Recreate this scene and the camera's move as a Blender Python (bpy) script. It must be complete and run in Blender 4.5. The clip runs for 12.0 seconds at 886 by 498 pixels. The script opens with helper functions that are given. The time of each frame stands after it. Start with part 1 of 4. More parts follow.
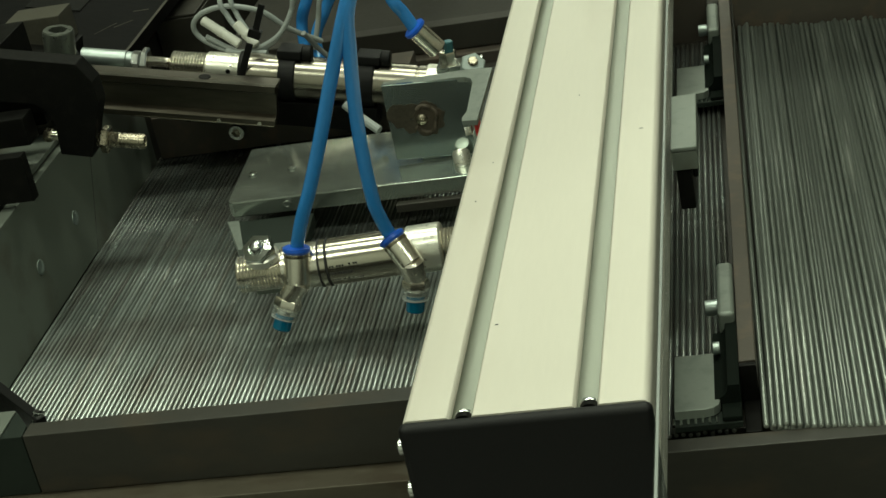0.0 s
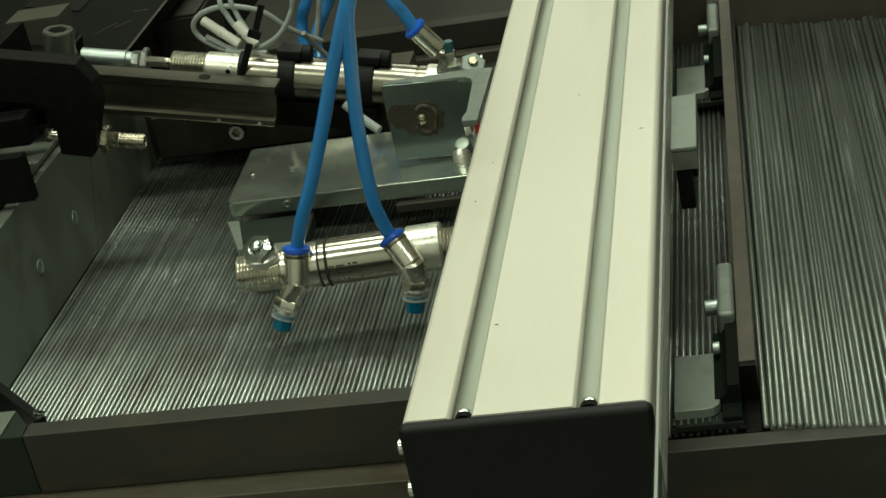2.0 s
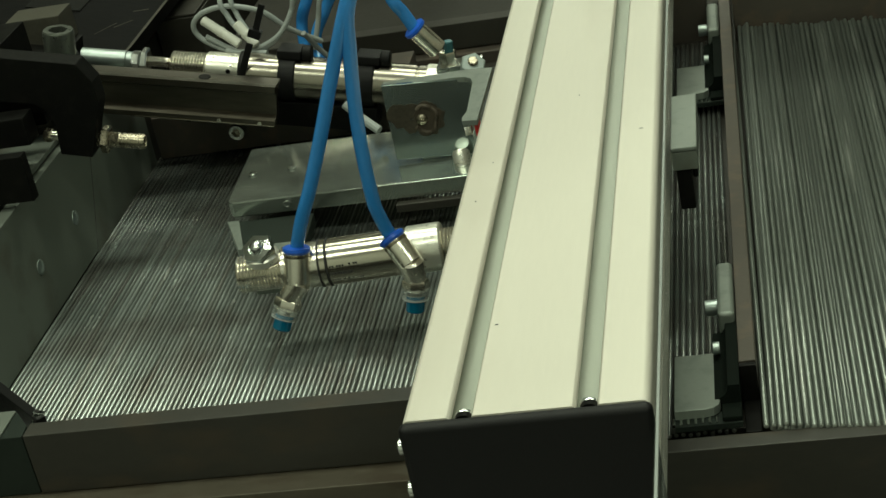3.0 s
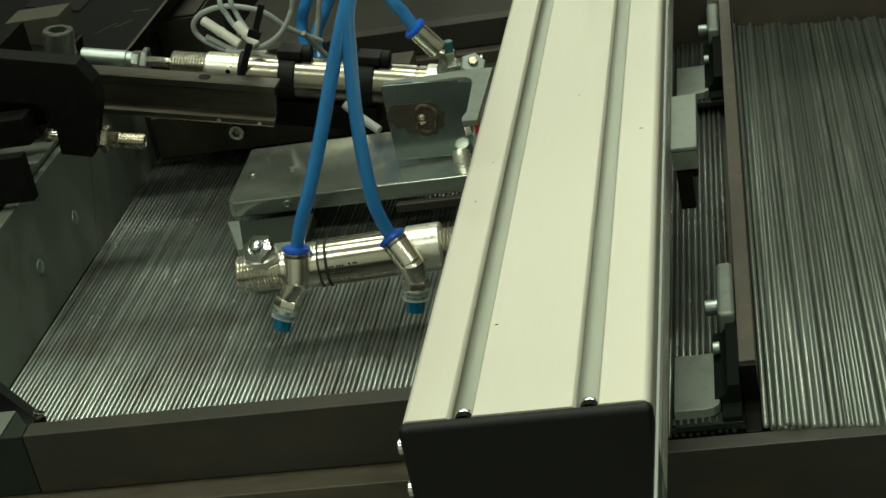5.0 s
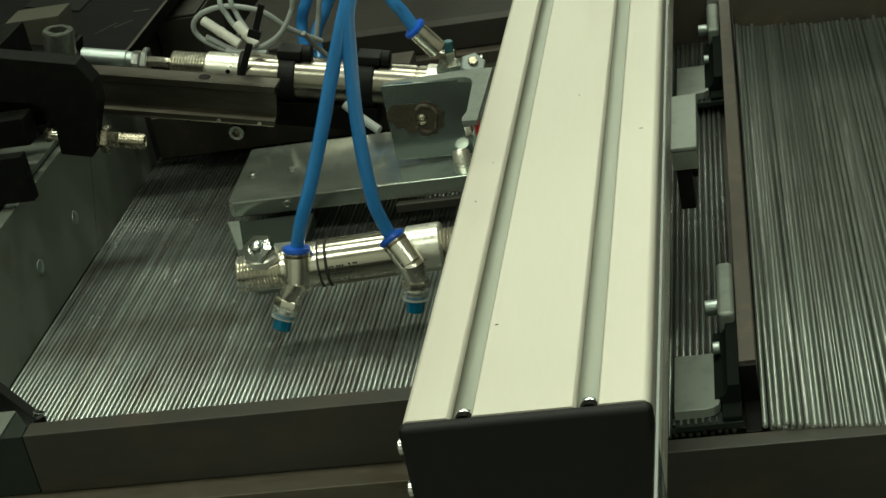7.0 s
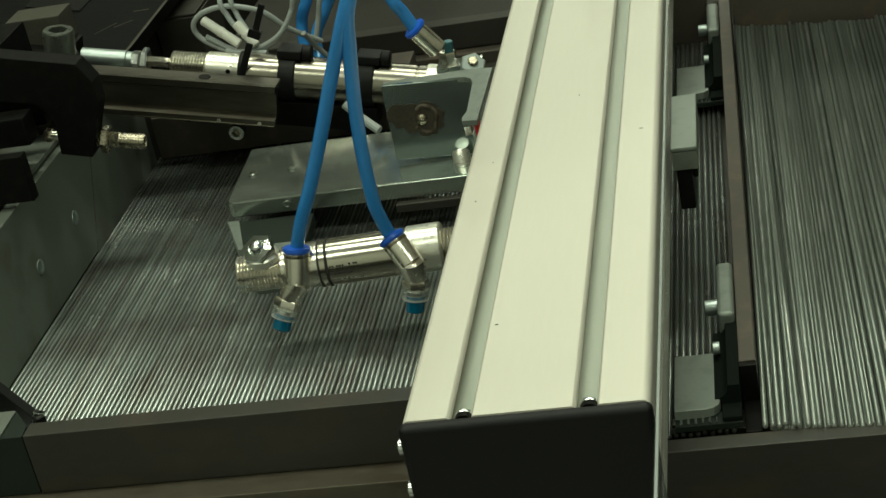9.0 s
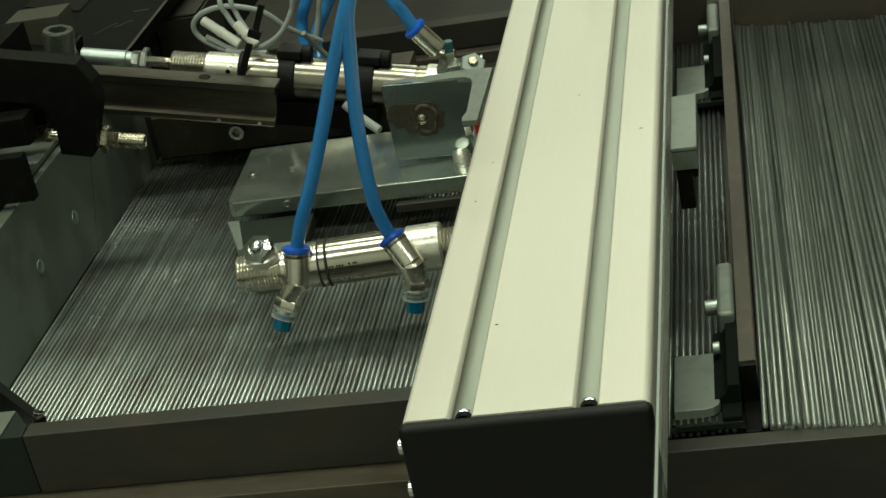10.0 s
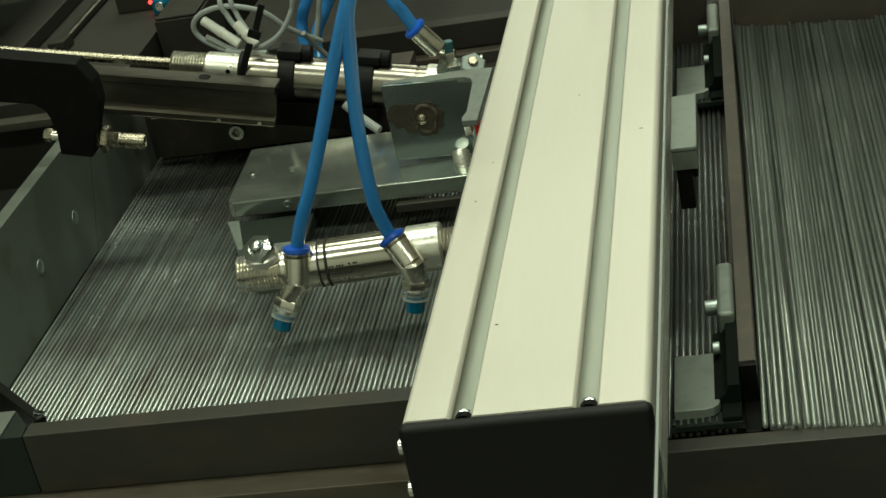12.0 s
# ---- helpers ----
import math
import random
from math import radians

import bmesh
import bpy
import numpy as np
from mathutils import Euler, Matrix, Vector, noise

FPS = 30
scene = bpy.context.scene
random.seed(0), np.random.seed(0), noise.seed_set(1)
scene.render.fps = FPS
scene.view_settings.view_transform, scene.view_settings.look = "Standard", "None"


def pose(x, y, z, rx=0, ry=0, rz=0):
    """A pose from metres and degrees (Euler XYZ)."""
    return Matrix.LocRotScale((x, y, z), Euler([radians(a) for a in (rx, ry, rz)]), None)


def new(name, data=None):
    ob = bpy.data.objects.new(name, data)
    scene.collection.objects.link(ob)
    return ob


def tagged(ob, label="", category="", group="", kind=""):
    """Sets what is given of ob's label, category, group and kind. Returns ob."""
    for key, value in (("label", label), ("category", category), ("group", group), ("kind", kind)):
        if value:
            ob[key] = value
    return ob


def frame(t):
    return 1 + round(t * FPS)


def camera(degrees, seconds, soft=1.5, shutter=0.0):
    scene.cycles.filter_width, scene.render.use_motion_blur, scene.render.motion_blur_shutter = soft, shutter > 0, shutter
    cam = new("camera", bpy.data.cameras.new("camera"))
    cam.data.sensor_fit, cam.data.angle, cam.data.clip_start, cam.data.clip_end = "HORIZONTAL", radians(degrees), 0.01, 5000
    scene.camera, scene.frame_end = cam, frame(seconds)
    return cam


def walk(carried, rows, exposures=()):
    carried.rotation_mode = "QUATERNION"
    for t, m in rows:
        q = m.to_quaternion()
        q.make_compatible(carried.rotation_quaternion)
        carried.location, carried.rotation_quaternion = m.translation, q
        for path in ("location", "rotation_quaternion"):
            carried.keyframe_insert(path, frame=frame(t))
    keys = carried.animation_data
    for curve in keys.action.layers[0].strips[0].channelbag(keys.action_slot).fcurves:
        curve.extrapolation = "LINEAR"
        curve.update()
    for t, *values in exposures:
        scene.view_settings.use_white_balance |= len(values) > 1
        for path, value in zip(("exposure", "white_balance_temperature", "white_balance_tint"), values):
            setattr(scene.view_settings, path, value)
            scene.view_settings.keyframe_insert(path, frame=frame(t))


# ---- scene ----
# camera: stands still on a tripod before the machine, looking down along the wire magazine
cam = camera(29.3, 12.0, soft=1.5, shutter=0.5)
VIEW = Matrix(((0.9744, 0.1101, 0.1958, 0.0865), (0.1236, 0.4649, -0.8767, -0.4533),
               (-0.1876, 0.8785, 0.4394, 0.2878), (0, 0, 0, 1)))
walk(cam, [(0.0, VIEW), (12.0, VIEW)], [(0.0, 0.0, 6500, 10), (12.0, 0.0, 6500, 10)])

# ---- world and lamps ----
world = bpy.data.worlds.new("hall_light")
scene.world = world
world.use_nodes = True
world.node_tree.nodes["Background"].inputs[0].default_value = (0.75, 0.85, 0.7, 1)
world.node_tree.nodes["Background"].inputs[1].default_value = 0.03


def lamp(name, m, sx, sy, watts, colour):
    data = bpy.data.lights.new(name, "AREA")
    data.shape, data.size, data.size_y, data.energy, data.color = "RECTANGLE", sx, sy, watts, colour
    ob = new(name, data)
    ob.matrix_world = m
    return ob


TUBE = (0.91, 1.0, 0.77)
# rows of tube lights across the hall, last three added as unseen fill: x, y, z, watts
LAMPS = [(0.2, 1.35, 2.3, 20), (-0.1, 3.6, 2.3, 5), (0.0, 5.2, 2.3, 17), (0.1, 7.0, 2.3, 22), (-0.35, 0.2, 2.3, 22), (0.9, -1.5, 2.3, 18), (-1.2, -1.4, 2.3, 18)]
for lx, ly, lz, w in LAMPS:
    lamp("ceiling_tube_light", pose(lx, ly, lz), 1.8, 0.24, w, TUBE)


# ---- materials ----
def material(name, colour, rough=0.5, metal=0.0, vary=0.15, scale=40.0, fine=400.0, bump=0.05, stretch=(1, 1, 1),
             rough_vary=0.12, stain=None, stain_amount=0.5, stain_scale=12.0, spec=0.5, per_object=0.0, stain_from=0.52, reflected_tint=None, reflected_scale=20.0):
    """Two scales of variation in colour and gloss, and a fine relief."""
    mat = bpy.data.materials.new(name)
    mat.use_nodes = True
    nodes, links = mat.node_tree.nodes, mat.node_tree.links
    b = nodes["Principled BSDF"]
    tc = nodes.new("ShaderNodeTexCoord")
    mp = nodes.new("ShaderNodeMapping")
    mp.inputs["Scale"].default_value = stretch
    links.new(tc.outputs["Object"], mp.inputs["Vector"])

    def tex(s, detail=4.0):
        n = nodes.new("ShaderNodeTexNoise")
        n.inputs["Scale"].default_value, n.inputs["Detail"].default_value = s, detail
        links.new(mp.outputs[0], n.inputs["Vector"])
        return n

    big, small = tex(scale * 2.5), tex(fine, 3.0)
    mix = nodes.new("ShaderNodeMix")
    mix.data_type = "RGBA"
    lo = [max(0.0, c * (1 - vary)) for c in colour]
    hi = [min(1.0, c * (1 + vary)) for c in colour]
    mix.inputs[6].default_value, mix.inputs[7].default_value = (*lo, 1), (*hi, 1)
    add = nodes.new("ShaderNodeMath")
    add.operation = "MULTIPLY_ADD"
    add.inputs[1].default_value, add.inputs[2].default_value = 0.5, 0.0
    s2 = nodes.new("ShaderNodeMath")
    s2.operation = "ADD"
    links.new(big.outputs[0], s2.inputs[0])
    links.new(small.outputs[0], s2.inputs[1])
    links.new(s2.outputs[0], add.inputs[0])
    links.new(add.outputs[0], mix.inputs[0])
    out = mix.outputs[2]
    if stain:
        st = tex(stain_scale * 4, 6.0)
        ramp = nodes.new("ShaderNodeMapRange")
        ramp.inputs[1].default_value, ramp.inputs[2].default_value = stain_from, stain_from + 0.14
        ramp.inputs[4].default_value = stain_amount
        links.new(st.outputs[0], ramp.inputs[0])
        m2 = nodes.new("ShaderNodeMix")
        m2.data_type = "RGBA"
        links.new(ramp.outputs[0], m2.inputs[0])
        links.new(out, m2.inputs[6])
        m2.inputs[7].default_value = (*stain, 1)
        out = m2.outputs[2]
    if per_object:
        info = nodes.new("ShaderNodeObjectInfo")
        shift = nodes.new("ShaderNodeMath")
        shift.operation = "MULTIPLY"
        shift.inputs[1].default_value = 7.0
        links.new(info.outputs["Random"], shift.inputs[0])
        links.new(shift.outputs[0], mp.inputs["Location"])
        mr = nodes.new("ShaderNodeMapRange")
        mr.inputs[3].default_value, mr.inputs[4].default_value = 1 - per_object, 1 + per_object
        links.new(info.outputs["Random"], mr.inputs[0])
        m3 = nodes.new("ShaderNodeVectorMath")
        m3.operation = "SCALE"
        links.new(out, m3.inputs[0])
        links.new(mr.outputs[0], m3.inputs["Scale"])
        out = m3.outputs[0]
    # patches running across objects: reflections and shadows of the hall put into the colour
    if reflected_tint:
        where = nodes.new("ShaderNodeNewGeometry")
        cloud = nodes.new("ShaderNodeTexNoise")
        cloud.inputs["Scale"].default_value, cloud.inputs["Detail"].default_value = reflected_scale, 3.0
        links.new(where.outputs["Position"], cloud.inputs["Vector"])
        edge = nodes.new("ShaderNodeMapRange")
        edge.inputs[1].default_value, edge.inputs[2].default_value, edge.inputs[4].default_value = 0.46, 0.66, 0.55
        links.new(cloud.outputs[0], edge.inputs[0])
        m4 = nodes.new("ShaderNodeMix")
        m4.data_type = "RGBA"
        links.new(edge.outputs[0], m4.inputs[0])
        links.new(out, m4.inputs[6])
        m4.inputs[7].default_value = (*reflected_tint, 1)
        out = m4.outputs[2]
    links.new(out, b.inputs["Base Color"])
    rr = nodes.new("ShaderNodeMapRange")
    rr.inputs[3].default_value, rr.inputs[4].default_value = max(0.03, rough - rough_vary), min(1, rough + rough_vary)
    links.new(add.outputs[0], rr.inputs[0])
    links.new(rr.outputs[0], b.inputs["Roughness"])
    b.inputs["Metallic"].default_value = metal
    b.inputs["Specular IOR Level"].default_value = spec
    if bump:
        bp = nodes.new("ShaderNodeBump")
        bp.inputs["Strength"].default_value, bp.inputs["Distance"].default_value = bump, 0.0006
        links.new(small.outputs[0], bp.inputs["Height"])
        links.new(bp.outputs[0], b.inputs["Normal"])
    return mat


ALU = material("anodised_aluminium", (0.705, 0.668, 0.588), 0.43, 0.2, 0.06, 14, 500, 0.06, (1, 0.12, 1), 0.1,
               (0.64, 0.592, 0.512), 0.8, 4, stain_from=0.48)
# the beam's aluminium, darkened for the shade inside its slots
SLOT = material("shaded_slot_aluminium", (0.42, 0.445, 0.385), 0.4, 0.4, 0.1, 20, 500, 0.04, (1, 0.06, 1))
CAP = material("black_plastic_cap", (0.0075, 0.0075, 0.008), 0.55, 0.0, 0.2, 60, 900, 0.12, spec=0.25)
# brown patches over the layer imitate the hall's reflections
ROD = material("drawn_steel_wire", (0.238, 0.265, 0.25), 0.25, 0.66, 0.25, 20, 200, 0.0, (1, 0.15, 1), 0.08,
               (0.12, 0.095, 0.075), 0.45, 14, per_object=0.2, reflected_tint=(0.095, 0.08, 0.068), reflected_scale=24.0)
# pale streaks: dust, and glints along the wires painted in
DUST_GLINT = material("dusty_glinting_wire", (0.19, 0.21, 0.19), 0.34, 0.64, 0.25, 26, 300, 0.02, (1, 0.22, 1), 0.12,
                 (0.52, 0.54, 0.50), 0.6, 11, per_object=0.22, stain_from=0.585)
CUT = material("sheared_wire_end", (0.36, 0.38, 0.35), 0.45, 0.5, 0.1, 200, 900, 0.05)
ZINC = material("zinc_plated_steel", (0.37, 0.425, 0.41), 0.38, 0.85, 0.14, 28, 420, 0.06, (1, 1, 1), 0.12,
                (0.26, 0.29, 0.28), 0.5, 20)
LEAF = material("smooth_zinc_leaf", (0.36, 0.42, 0.41), 0.17, 0.95, 0.12, 20, 420, 0.03, (1, 1, 1), 0.08,
                (0.27, 0.31, 0.30), 0.4, 16)
BOLTM = material("green_grey_cap_screw", (0.19, 0.205, 0.18), 0.3, 0.8, 0.2, 90, 600, 0.05)
WEB = material("oiled_green_black_steel", (0.007, 0.010, 0.008), 0.75, 0.0, 0.3, 40, 400, 0.06, spec=0.04)
LEDGE = material("rust_speckled_bar", (0.085, 0.073, 0.053), 0.5, 0.3, 0.4, 60, 420, 0.12, (0.4, 1, 1), 0.14,
                 (0.06, 0.045, 0.03), 0.7, 30)
BLOCKM = material("dark_green_grey_steel", (0.019, 0.025, 0.021), 0.7, 0.0, 0.3, 30, 300, 0.06, spec=0.1)
SLABM = material("rolled_zinc_slab", (0.38, 0.415, 0.375), 0.17, 0.82, 0.25, 14, 300, 0.03, (0.5, 1.2, 1), 0.06,
                 (0.17, 0.19, 0.175), 0.75, 5, stain_from=0.47)
WALLM = material("dull_steel_side_plate", (0.150, 0.168, 0.145), 0.5, 0.35, 0.22, 9, 300, 0.06, (1, 1, 1), 0.16,
                 (0.095, 0.085, 0.065), 0.6, 7, stain_from=0.52)
BROWN = material("hot_rolled_steel", (0.070, 0.059, 0.048), 0.55, 0.25, 0.2, 25, 320, 0.1, (1, 1, 1), 0.1,
                 (0.12, 0.085, 0.058), 0.5, 22)
BARST = material("grey_brown_bar_steel", (0.036, 0.034, 0.028), 0.5, 0.3, 0.45, 9, 260, 0.12, (0.5, 1, 1), 0.16,
                 (0.060, 0.046, 0.032), 0.7, 12)
DARKST = material("dark_oiled_steel", (0.030, 0.027, 0.021), 0.52, 0.25, 0.32, 25, 320, 0.1)
CAST = material("pale_grey_zinc", (0.20, 0.225, 0.20), 0.44, 0.35, 0.12, 60, 500, 0.12, (1, 1, 1), 0.1, (0.15, 0.17, 0.155), 0.6, 40)
BLACK = material("black_oxide_steel", (0.0045, 0.0045, 0.004), 0.5, 0.0, 0.3, 30, 400, 0.06, (1, 1, 1), 0.12,
                 (0.012, 0.011, 0.010), 0.4, 40, spec=0.1)
SCRATCHED = material("scratched_black_plate", (0.0035, 0.0035, 0.0035), 0.55, 0.0, 0.3, 20, 300, 0.06, (0.3, 1, 1), 0.12,
                     (0.010, 0.009, 0.009), 0.3, 50, spec=0.06)
STAIN = material("stainless_tube", (0.56, 0.525, 0.445), 0.17, 1.0, 0.06, 40, 500, 0.03, (0.1, 1, 1), 0.06)
BRUSHED = material("brushed_stainless_tube", (0.335, 0.31, 0.26), 0.22, 1.0, 0.1, 40, 500, 0.04, (0.1, 1, 1), 0.08)
NICKEL = material("nickel_plated_brass", (0.80, 0.76, 0.67), 0.24, 1.0, 0.1, 120, 700, 0.05)
DULLNI = material("tarnished_nickel", (0.32, 0.285, 0.22), 0.27, 1.0, 0.2, 120, 700, 0.05)
CHROME = material("bright_zinc_screw", (0.70, 0.72, 0.70), 0.2, 1.0, 0.08, 150, 800, 0.04)
WHITEALU = material("clear_anodised_head", (0.72, 0.71, 0.63), 0.3, 0.75, 0.05, 60, 600, 0.04)
CHANNEL = material("milled_stainless_channel", (0.115, 0.103, 0.083), 0.36, 1.0, 0.5, 24, 400, 0.05, (0.2, 1, 1), 0.1)
TABLE = material("worn_machine_table", (0.024, 0.022, 0.017), 0.62, 0.2, 0.3, 12, 260, 0.06)
BLUE = material("blue_polyurethane_hose", (0.028, 0.205, 0.54), 0.13, 0.0, 0.1, 30, 400, 0.02)
COLLAR = material("blue_release_collar", (0.012, 0.10, 0.56), 0.35, 0.0, 0.1, 60, 600, 0.02)
KNOB = material("teal_blue_adjusting_screw", (0.0, 0.115, 0.22), 0.18, 0.1, 0.15, 200, 800, 0.03)
MURKY = material("murky_teal_plastic", (0.03, 0.11, 0.13), 0.2, 0.0, 0.3, 200, 800, 0.03)
DARKNUT = material("smoky_bright_bolt", (0.72, 0.74, 0.71), 0.09, 1.0, 0.3, 150, 800, 0.1)
CABLE = material("grey_sensor_cable", (0.28, 0.305, 0.295), 0.45, 0.0, 0.1, 60, 500, 0.03)
PALE = material("pale_plastic_connector", (0.62, 0.62, 0.56), 0.45, 0.0, 0.08, 60, 500, 0.03)
TIE = material("black_nylon", (0.010, 0.010, 0.010), 0.45, 0.0, 0.2, 80, 500, 0.05, spec=0.12)
RUST = material("burnt_weld_scale", (0.062, 0.048, 0.033), 0.6, 0.3, 0.45, 120, 700, 0.3)
SCORCH = material("heat_stained_zinc", (0.088, 0.076, 0.058), 0.42, 0.65, 0.6, 150, 600, 0.1)
RED = material("red_plastic", (0.5, 0.02, 0.015), 0.4)
TAN = material("tan_grey_metal", (0.085, 0.08, 0.063), 0.45, 0.4, 0.5, 60, 400, 0.06)
INK = material("dark_print", (0.02, 0.02, 0.02), 0.6, 0.0, 0.2)
CONCRETE = material("hall_concrete", (0.22, 0.215, 0.20), 0.75, 0.0, 0.2, 2, 30, 0.1)
PAINT = material("hall_wall_paint", (0.58, 0.60, 0.55), 0.7, 0.0, 0.1, 1, 20, 0.03)


def glass(name, colour, rough, alpha):
    mat = bpy.data.materials.new(name)
    mat.use_nodes = True
    b = mat.node_tree.nodes["Principled BSDF"]
    b.inputs["Base Color"].default_value = (*colour, 1)
    b.inputs["Roughness"].default_value, b.inputs["Alpha"].default_value = rough, alpha
    b.inputs["IOR"].default_value = 1.5
    return mat


CLEAR = glass("hazy_polycarbonate", (0.10, 0.115, 0.10), 0.15, 0.35)
LENS = glass("clear_sleeve", (0.55, 0.60, 0.56), 0.06, 0.16)
RIM = glass("sleeve_highlight_rim", (0.55, 0.60, 0.57), 0.1, 0.5)


def glow(name, colour, strength):
    mat = bpy.data.materials.new(name)
    mat.use_nodes = True
    b = mat.node_tree.nodes["Principled BSDF"]
    b.inputs["Base Color"].default_value = (*colour, 1)
    b.inputs["Emission Color"].default_value, b.inputs["Emission Strength"].default_value = (*colour, 1), strength
    return mat


LED = glow("red_led", (1.0, 0.03, 0.02), 6.0)
DIFFUSER = glow("lit_tube_diffuser", TUBE, 3.0)


# ---- mesh helpers ----
def box(bm, x0, x1, y0, y1, z0, z1, bevel=0.0, m=None, seg=2):
    r = bmesh.ops.create_cube(bm, size=1.0)
    vs = r["verts"]
    for v in vs:
        v.co = Vector(((x0 + x1) / 2 + v.co.x * (x1 - x0), (y0 + y1) / 2 + v.co.y * (y1 - y0), (z0 + z1) / 2 + v.co.z * (z1 - z0)))
    edges = list({e for v in vs for e in v.link_edges})
    if bevel:
        out = bmesh.ops.bevel(bm, geom=edges, offset=bevel, segments=seg, affect="EDGES", profile=0.5)
        vs = list({v for f in out["faces"] for v in f.verts} | {v for v in vs if v.is_valid})
    if m:
        bmesh.ops.transform(bm, matrix=m, verts=[v for v in vs if v.is_valid])
    return bm


def lathe(bm, p0, p1, profile, seg=24, hex_from=None):
    """Turn a profile of (distance along p0-p1, radius) round that line. Rings from hex_from on are six-sided."""
    p0, p1 = Vector(p0), Vector(p1)
    q = (p1 - p0).to_track_quat("Z", "Y").to_matrix()
    rings = []
    for i, (s, r) in enumerate(profile):
        ring = []
        for k in range(seg):
            a = 2 * math.pi * k / seg
            rr = r
            if hex_from is not None and i >= hex_from:
                rr = r * math.cos(math.pi / 6) / math.cos((a % (math.pi / 3)) - math.pi / 6)
            ring.append(bm.verts.new(p0 + q @ Vector((rr * math.cos(a), rr * math.sin(a), s))))
        rings.append(ring)
    for a, b in zip(rings, rings[1:]):
        for k in range(seg):
            bm.faces.new((a[k], a[(k + 1) % seg], b[(k + 1) % seg], b[k]))
    bm.faces.new(rings[0][::-1])
    bm.faces.new(rings[-1])
    return bm


def rod_between(bm, p0, p1, r, seg=20, chamfer=0.0):
    n = (Vector(p1) - Vector(p0)).length
    c = chamfer
    prof = [(0, r - c), (c, r), (n - c, r), (n, r - c)] if c else [(0, r), (n, r)]
    return lathe(bm, p0, p1, prof, seg)


def threaded(bm, p0, p1, r, pitch, seg=24, depth=0.09):
    n = (Vector(p1) - Vector(p0)).length
    prof, s, k = [(0, r * (1 - 2 * depth)), (pitch * 0.4, r * (1 - depth))], pitch * 0.5, 0
    while s < n - pitch * 0.3:
        prof.append((s, r if k % 2 == 0 else r * (1 - depth)))
        s, k = s + pitch / 2, k + 1
    prof.append((n, r * (1 - depth)))
    return lathe(bm, p0, p1, prof, seg)


def socket_head(bm, p0, p1, r):
    """A cap screw's head from its seat p0 to its top p1, with a hexagon socket in it."""
    n = (Vector(p1) - Vector(p0)).length
    return lathe(bm, p0, p1, [(0, r), (n * 0.92, r), (n, r * 0.92), (n, r * 0.62), (n * 0.5, r * 0.6)], 24, 3)


def hexagon(bm, p0, p1, r, chamfer=0.0008):
    n = (Vector(p1) - Vector(p0)).length
    return lathe(bm, p0, p1, [(0, r * 0.9), (chamfer, r), (n - chamfer, r), (n, r * 0.88)], 24, 0)


def smooth_path(pts, n=10):
    pts = [Vector(p) for p in pts]
    ext = [2 * pts[0] - pts[1]] + pts + [2 * pts[-1] - pts[-2]]
    out = []
    for i in range(1, len(ext) - 2):
        a, b, c, d = ext[i - 1:i + 3]
        for k in range(n):
            t = k / n
            out.append(0.5 * (2 * b + (c - a) * t + (2 * a - 5 * b + 4 * c - d) * t * t + (3 * b - a - 3 * c + d) * t ** 3))
    return out + [pts[-1]]


def hose(bm, pts, r, seg=14, n=10):
    path = smooth_path(pts, n)
    up, rings = Vector((0.3, 1, 0.2)), []
    for i, p in enumerate(path):
        d = (path[min(i + 1, len(path) - 1)] - path[max(i - 1, 0)]).normalized()
        side = d.cross(up).normalized()
        up = side.cross(d).normalized()
        rings.append([bm.verts.new(p + r * (math.cos(2 * math.pi * k / seg) * side + math.sin(2 * math.pi * k / seg) * up)) for k in range(seg)])
    for a, b in zip(rings, rings[1:]):
        for k in range(seg):
            bm.faces.new((a[k], a[(k + 1) % seg], b[(k + 1) % seg], b[k]))
    bm.faces.new(rings[0][::-1])
    bm.faces.new(rings[-1])
    return bm


def prism(bm, poly, axis, a, b, bevel=0.0):
    """Push a polygon of two coordinates along an axis from a to b."""
    def at(u, v, w):
        return {"x": (w, u, v), "y": (u, w, v), "z": (u, v, w)}[axis]
    va = [bm.verts.new(at(u, v, a)) for u, v in poly]
    vb = [bm.verts.new(at(u, v, b)) for u, v in poly]
    n = len(poly)
    faces = [bm.faces.new(va[::-1]), bm.faces.new(vb)]
    for k in range(n):
        faces.append(bm.faces.new((va[k], va[(k + 1) % n], vb[(k + 1) % n], vb[k])))
    bmesh.ops.recalc_face_normals(bm, faces=faces)
    if bevel:
        bmesh.ops.bevel(bm, geom=list({e for f in faces for e in f.edges}), offset=bevel, segments=2, affect="EDGES", profile=0.5)
    return bm


def mesh_of(name, bm, mat, smooth=35):
    bmesh.ops.recalc_face_normals(bm, faces=bm.faces[:])
    for f in bm.faces:
        f.smooth = True
    for e in bm.edges:
        e.smooth = len(e.link_faces) == 2 and e.calc_face_angle(0) < radians(smooth)
    me = bpy.data.meshes.new(name)
    bm.to_mesh(me)
    bm.free()
    me.materials.append(mat)
    return me


def crisp(ob):
    """Large faces stay flat beside their rounded edges."""
    w = ob.modifiers.new("flat_faces", "WEIGHTED_NORMAL")
    w.keep_sharp, w.weight = True, 100
    return ob


def part(name, bm, mat, parent, label=""):
    ob = crisp(new(name, mesh_of(name, bm, mat)))
    ob.parent = parent
    return tagged(ob, label)


def solo(name, bm, mat, label, category, group="", kind="", m=None):
    ob = crisp(new(name, mesh_of(name, bm, mat)))
    if m:
        ob.matrix_world = m
    return tagged(ob, label, category, group, kind)


def thing(name, m, label, category, group=""):
    ob = new(name)
    ob.empty_display_size = 0.01
    ob.matrix_world = m
    return tagged(ob, label, category, group)


def B():
    return bmesh.new()


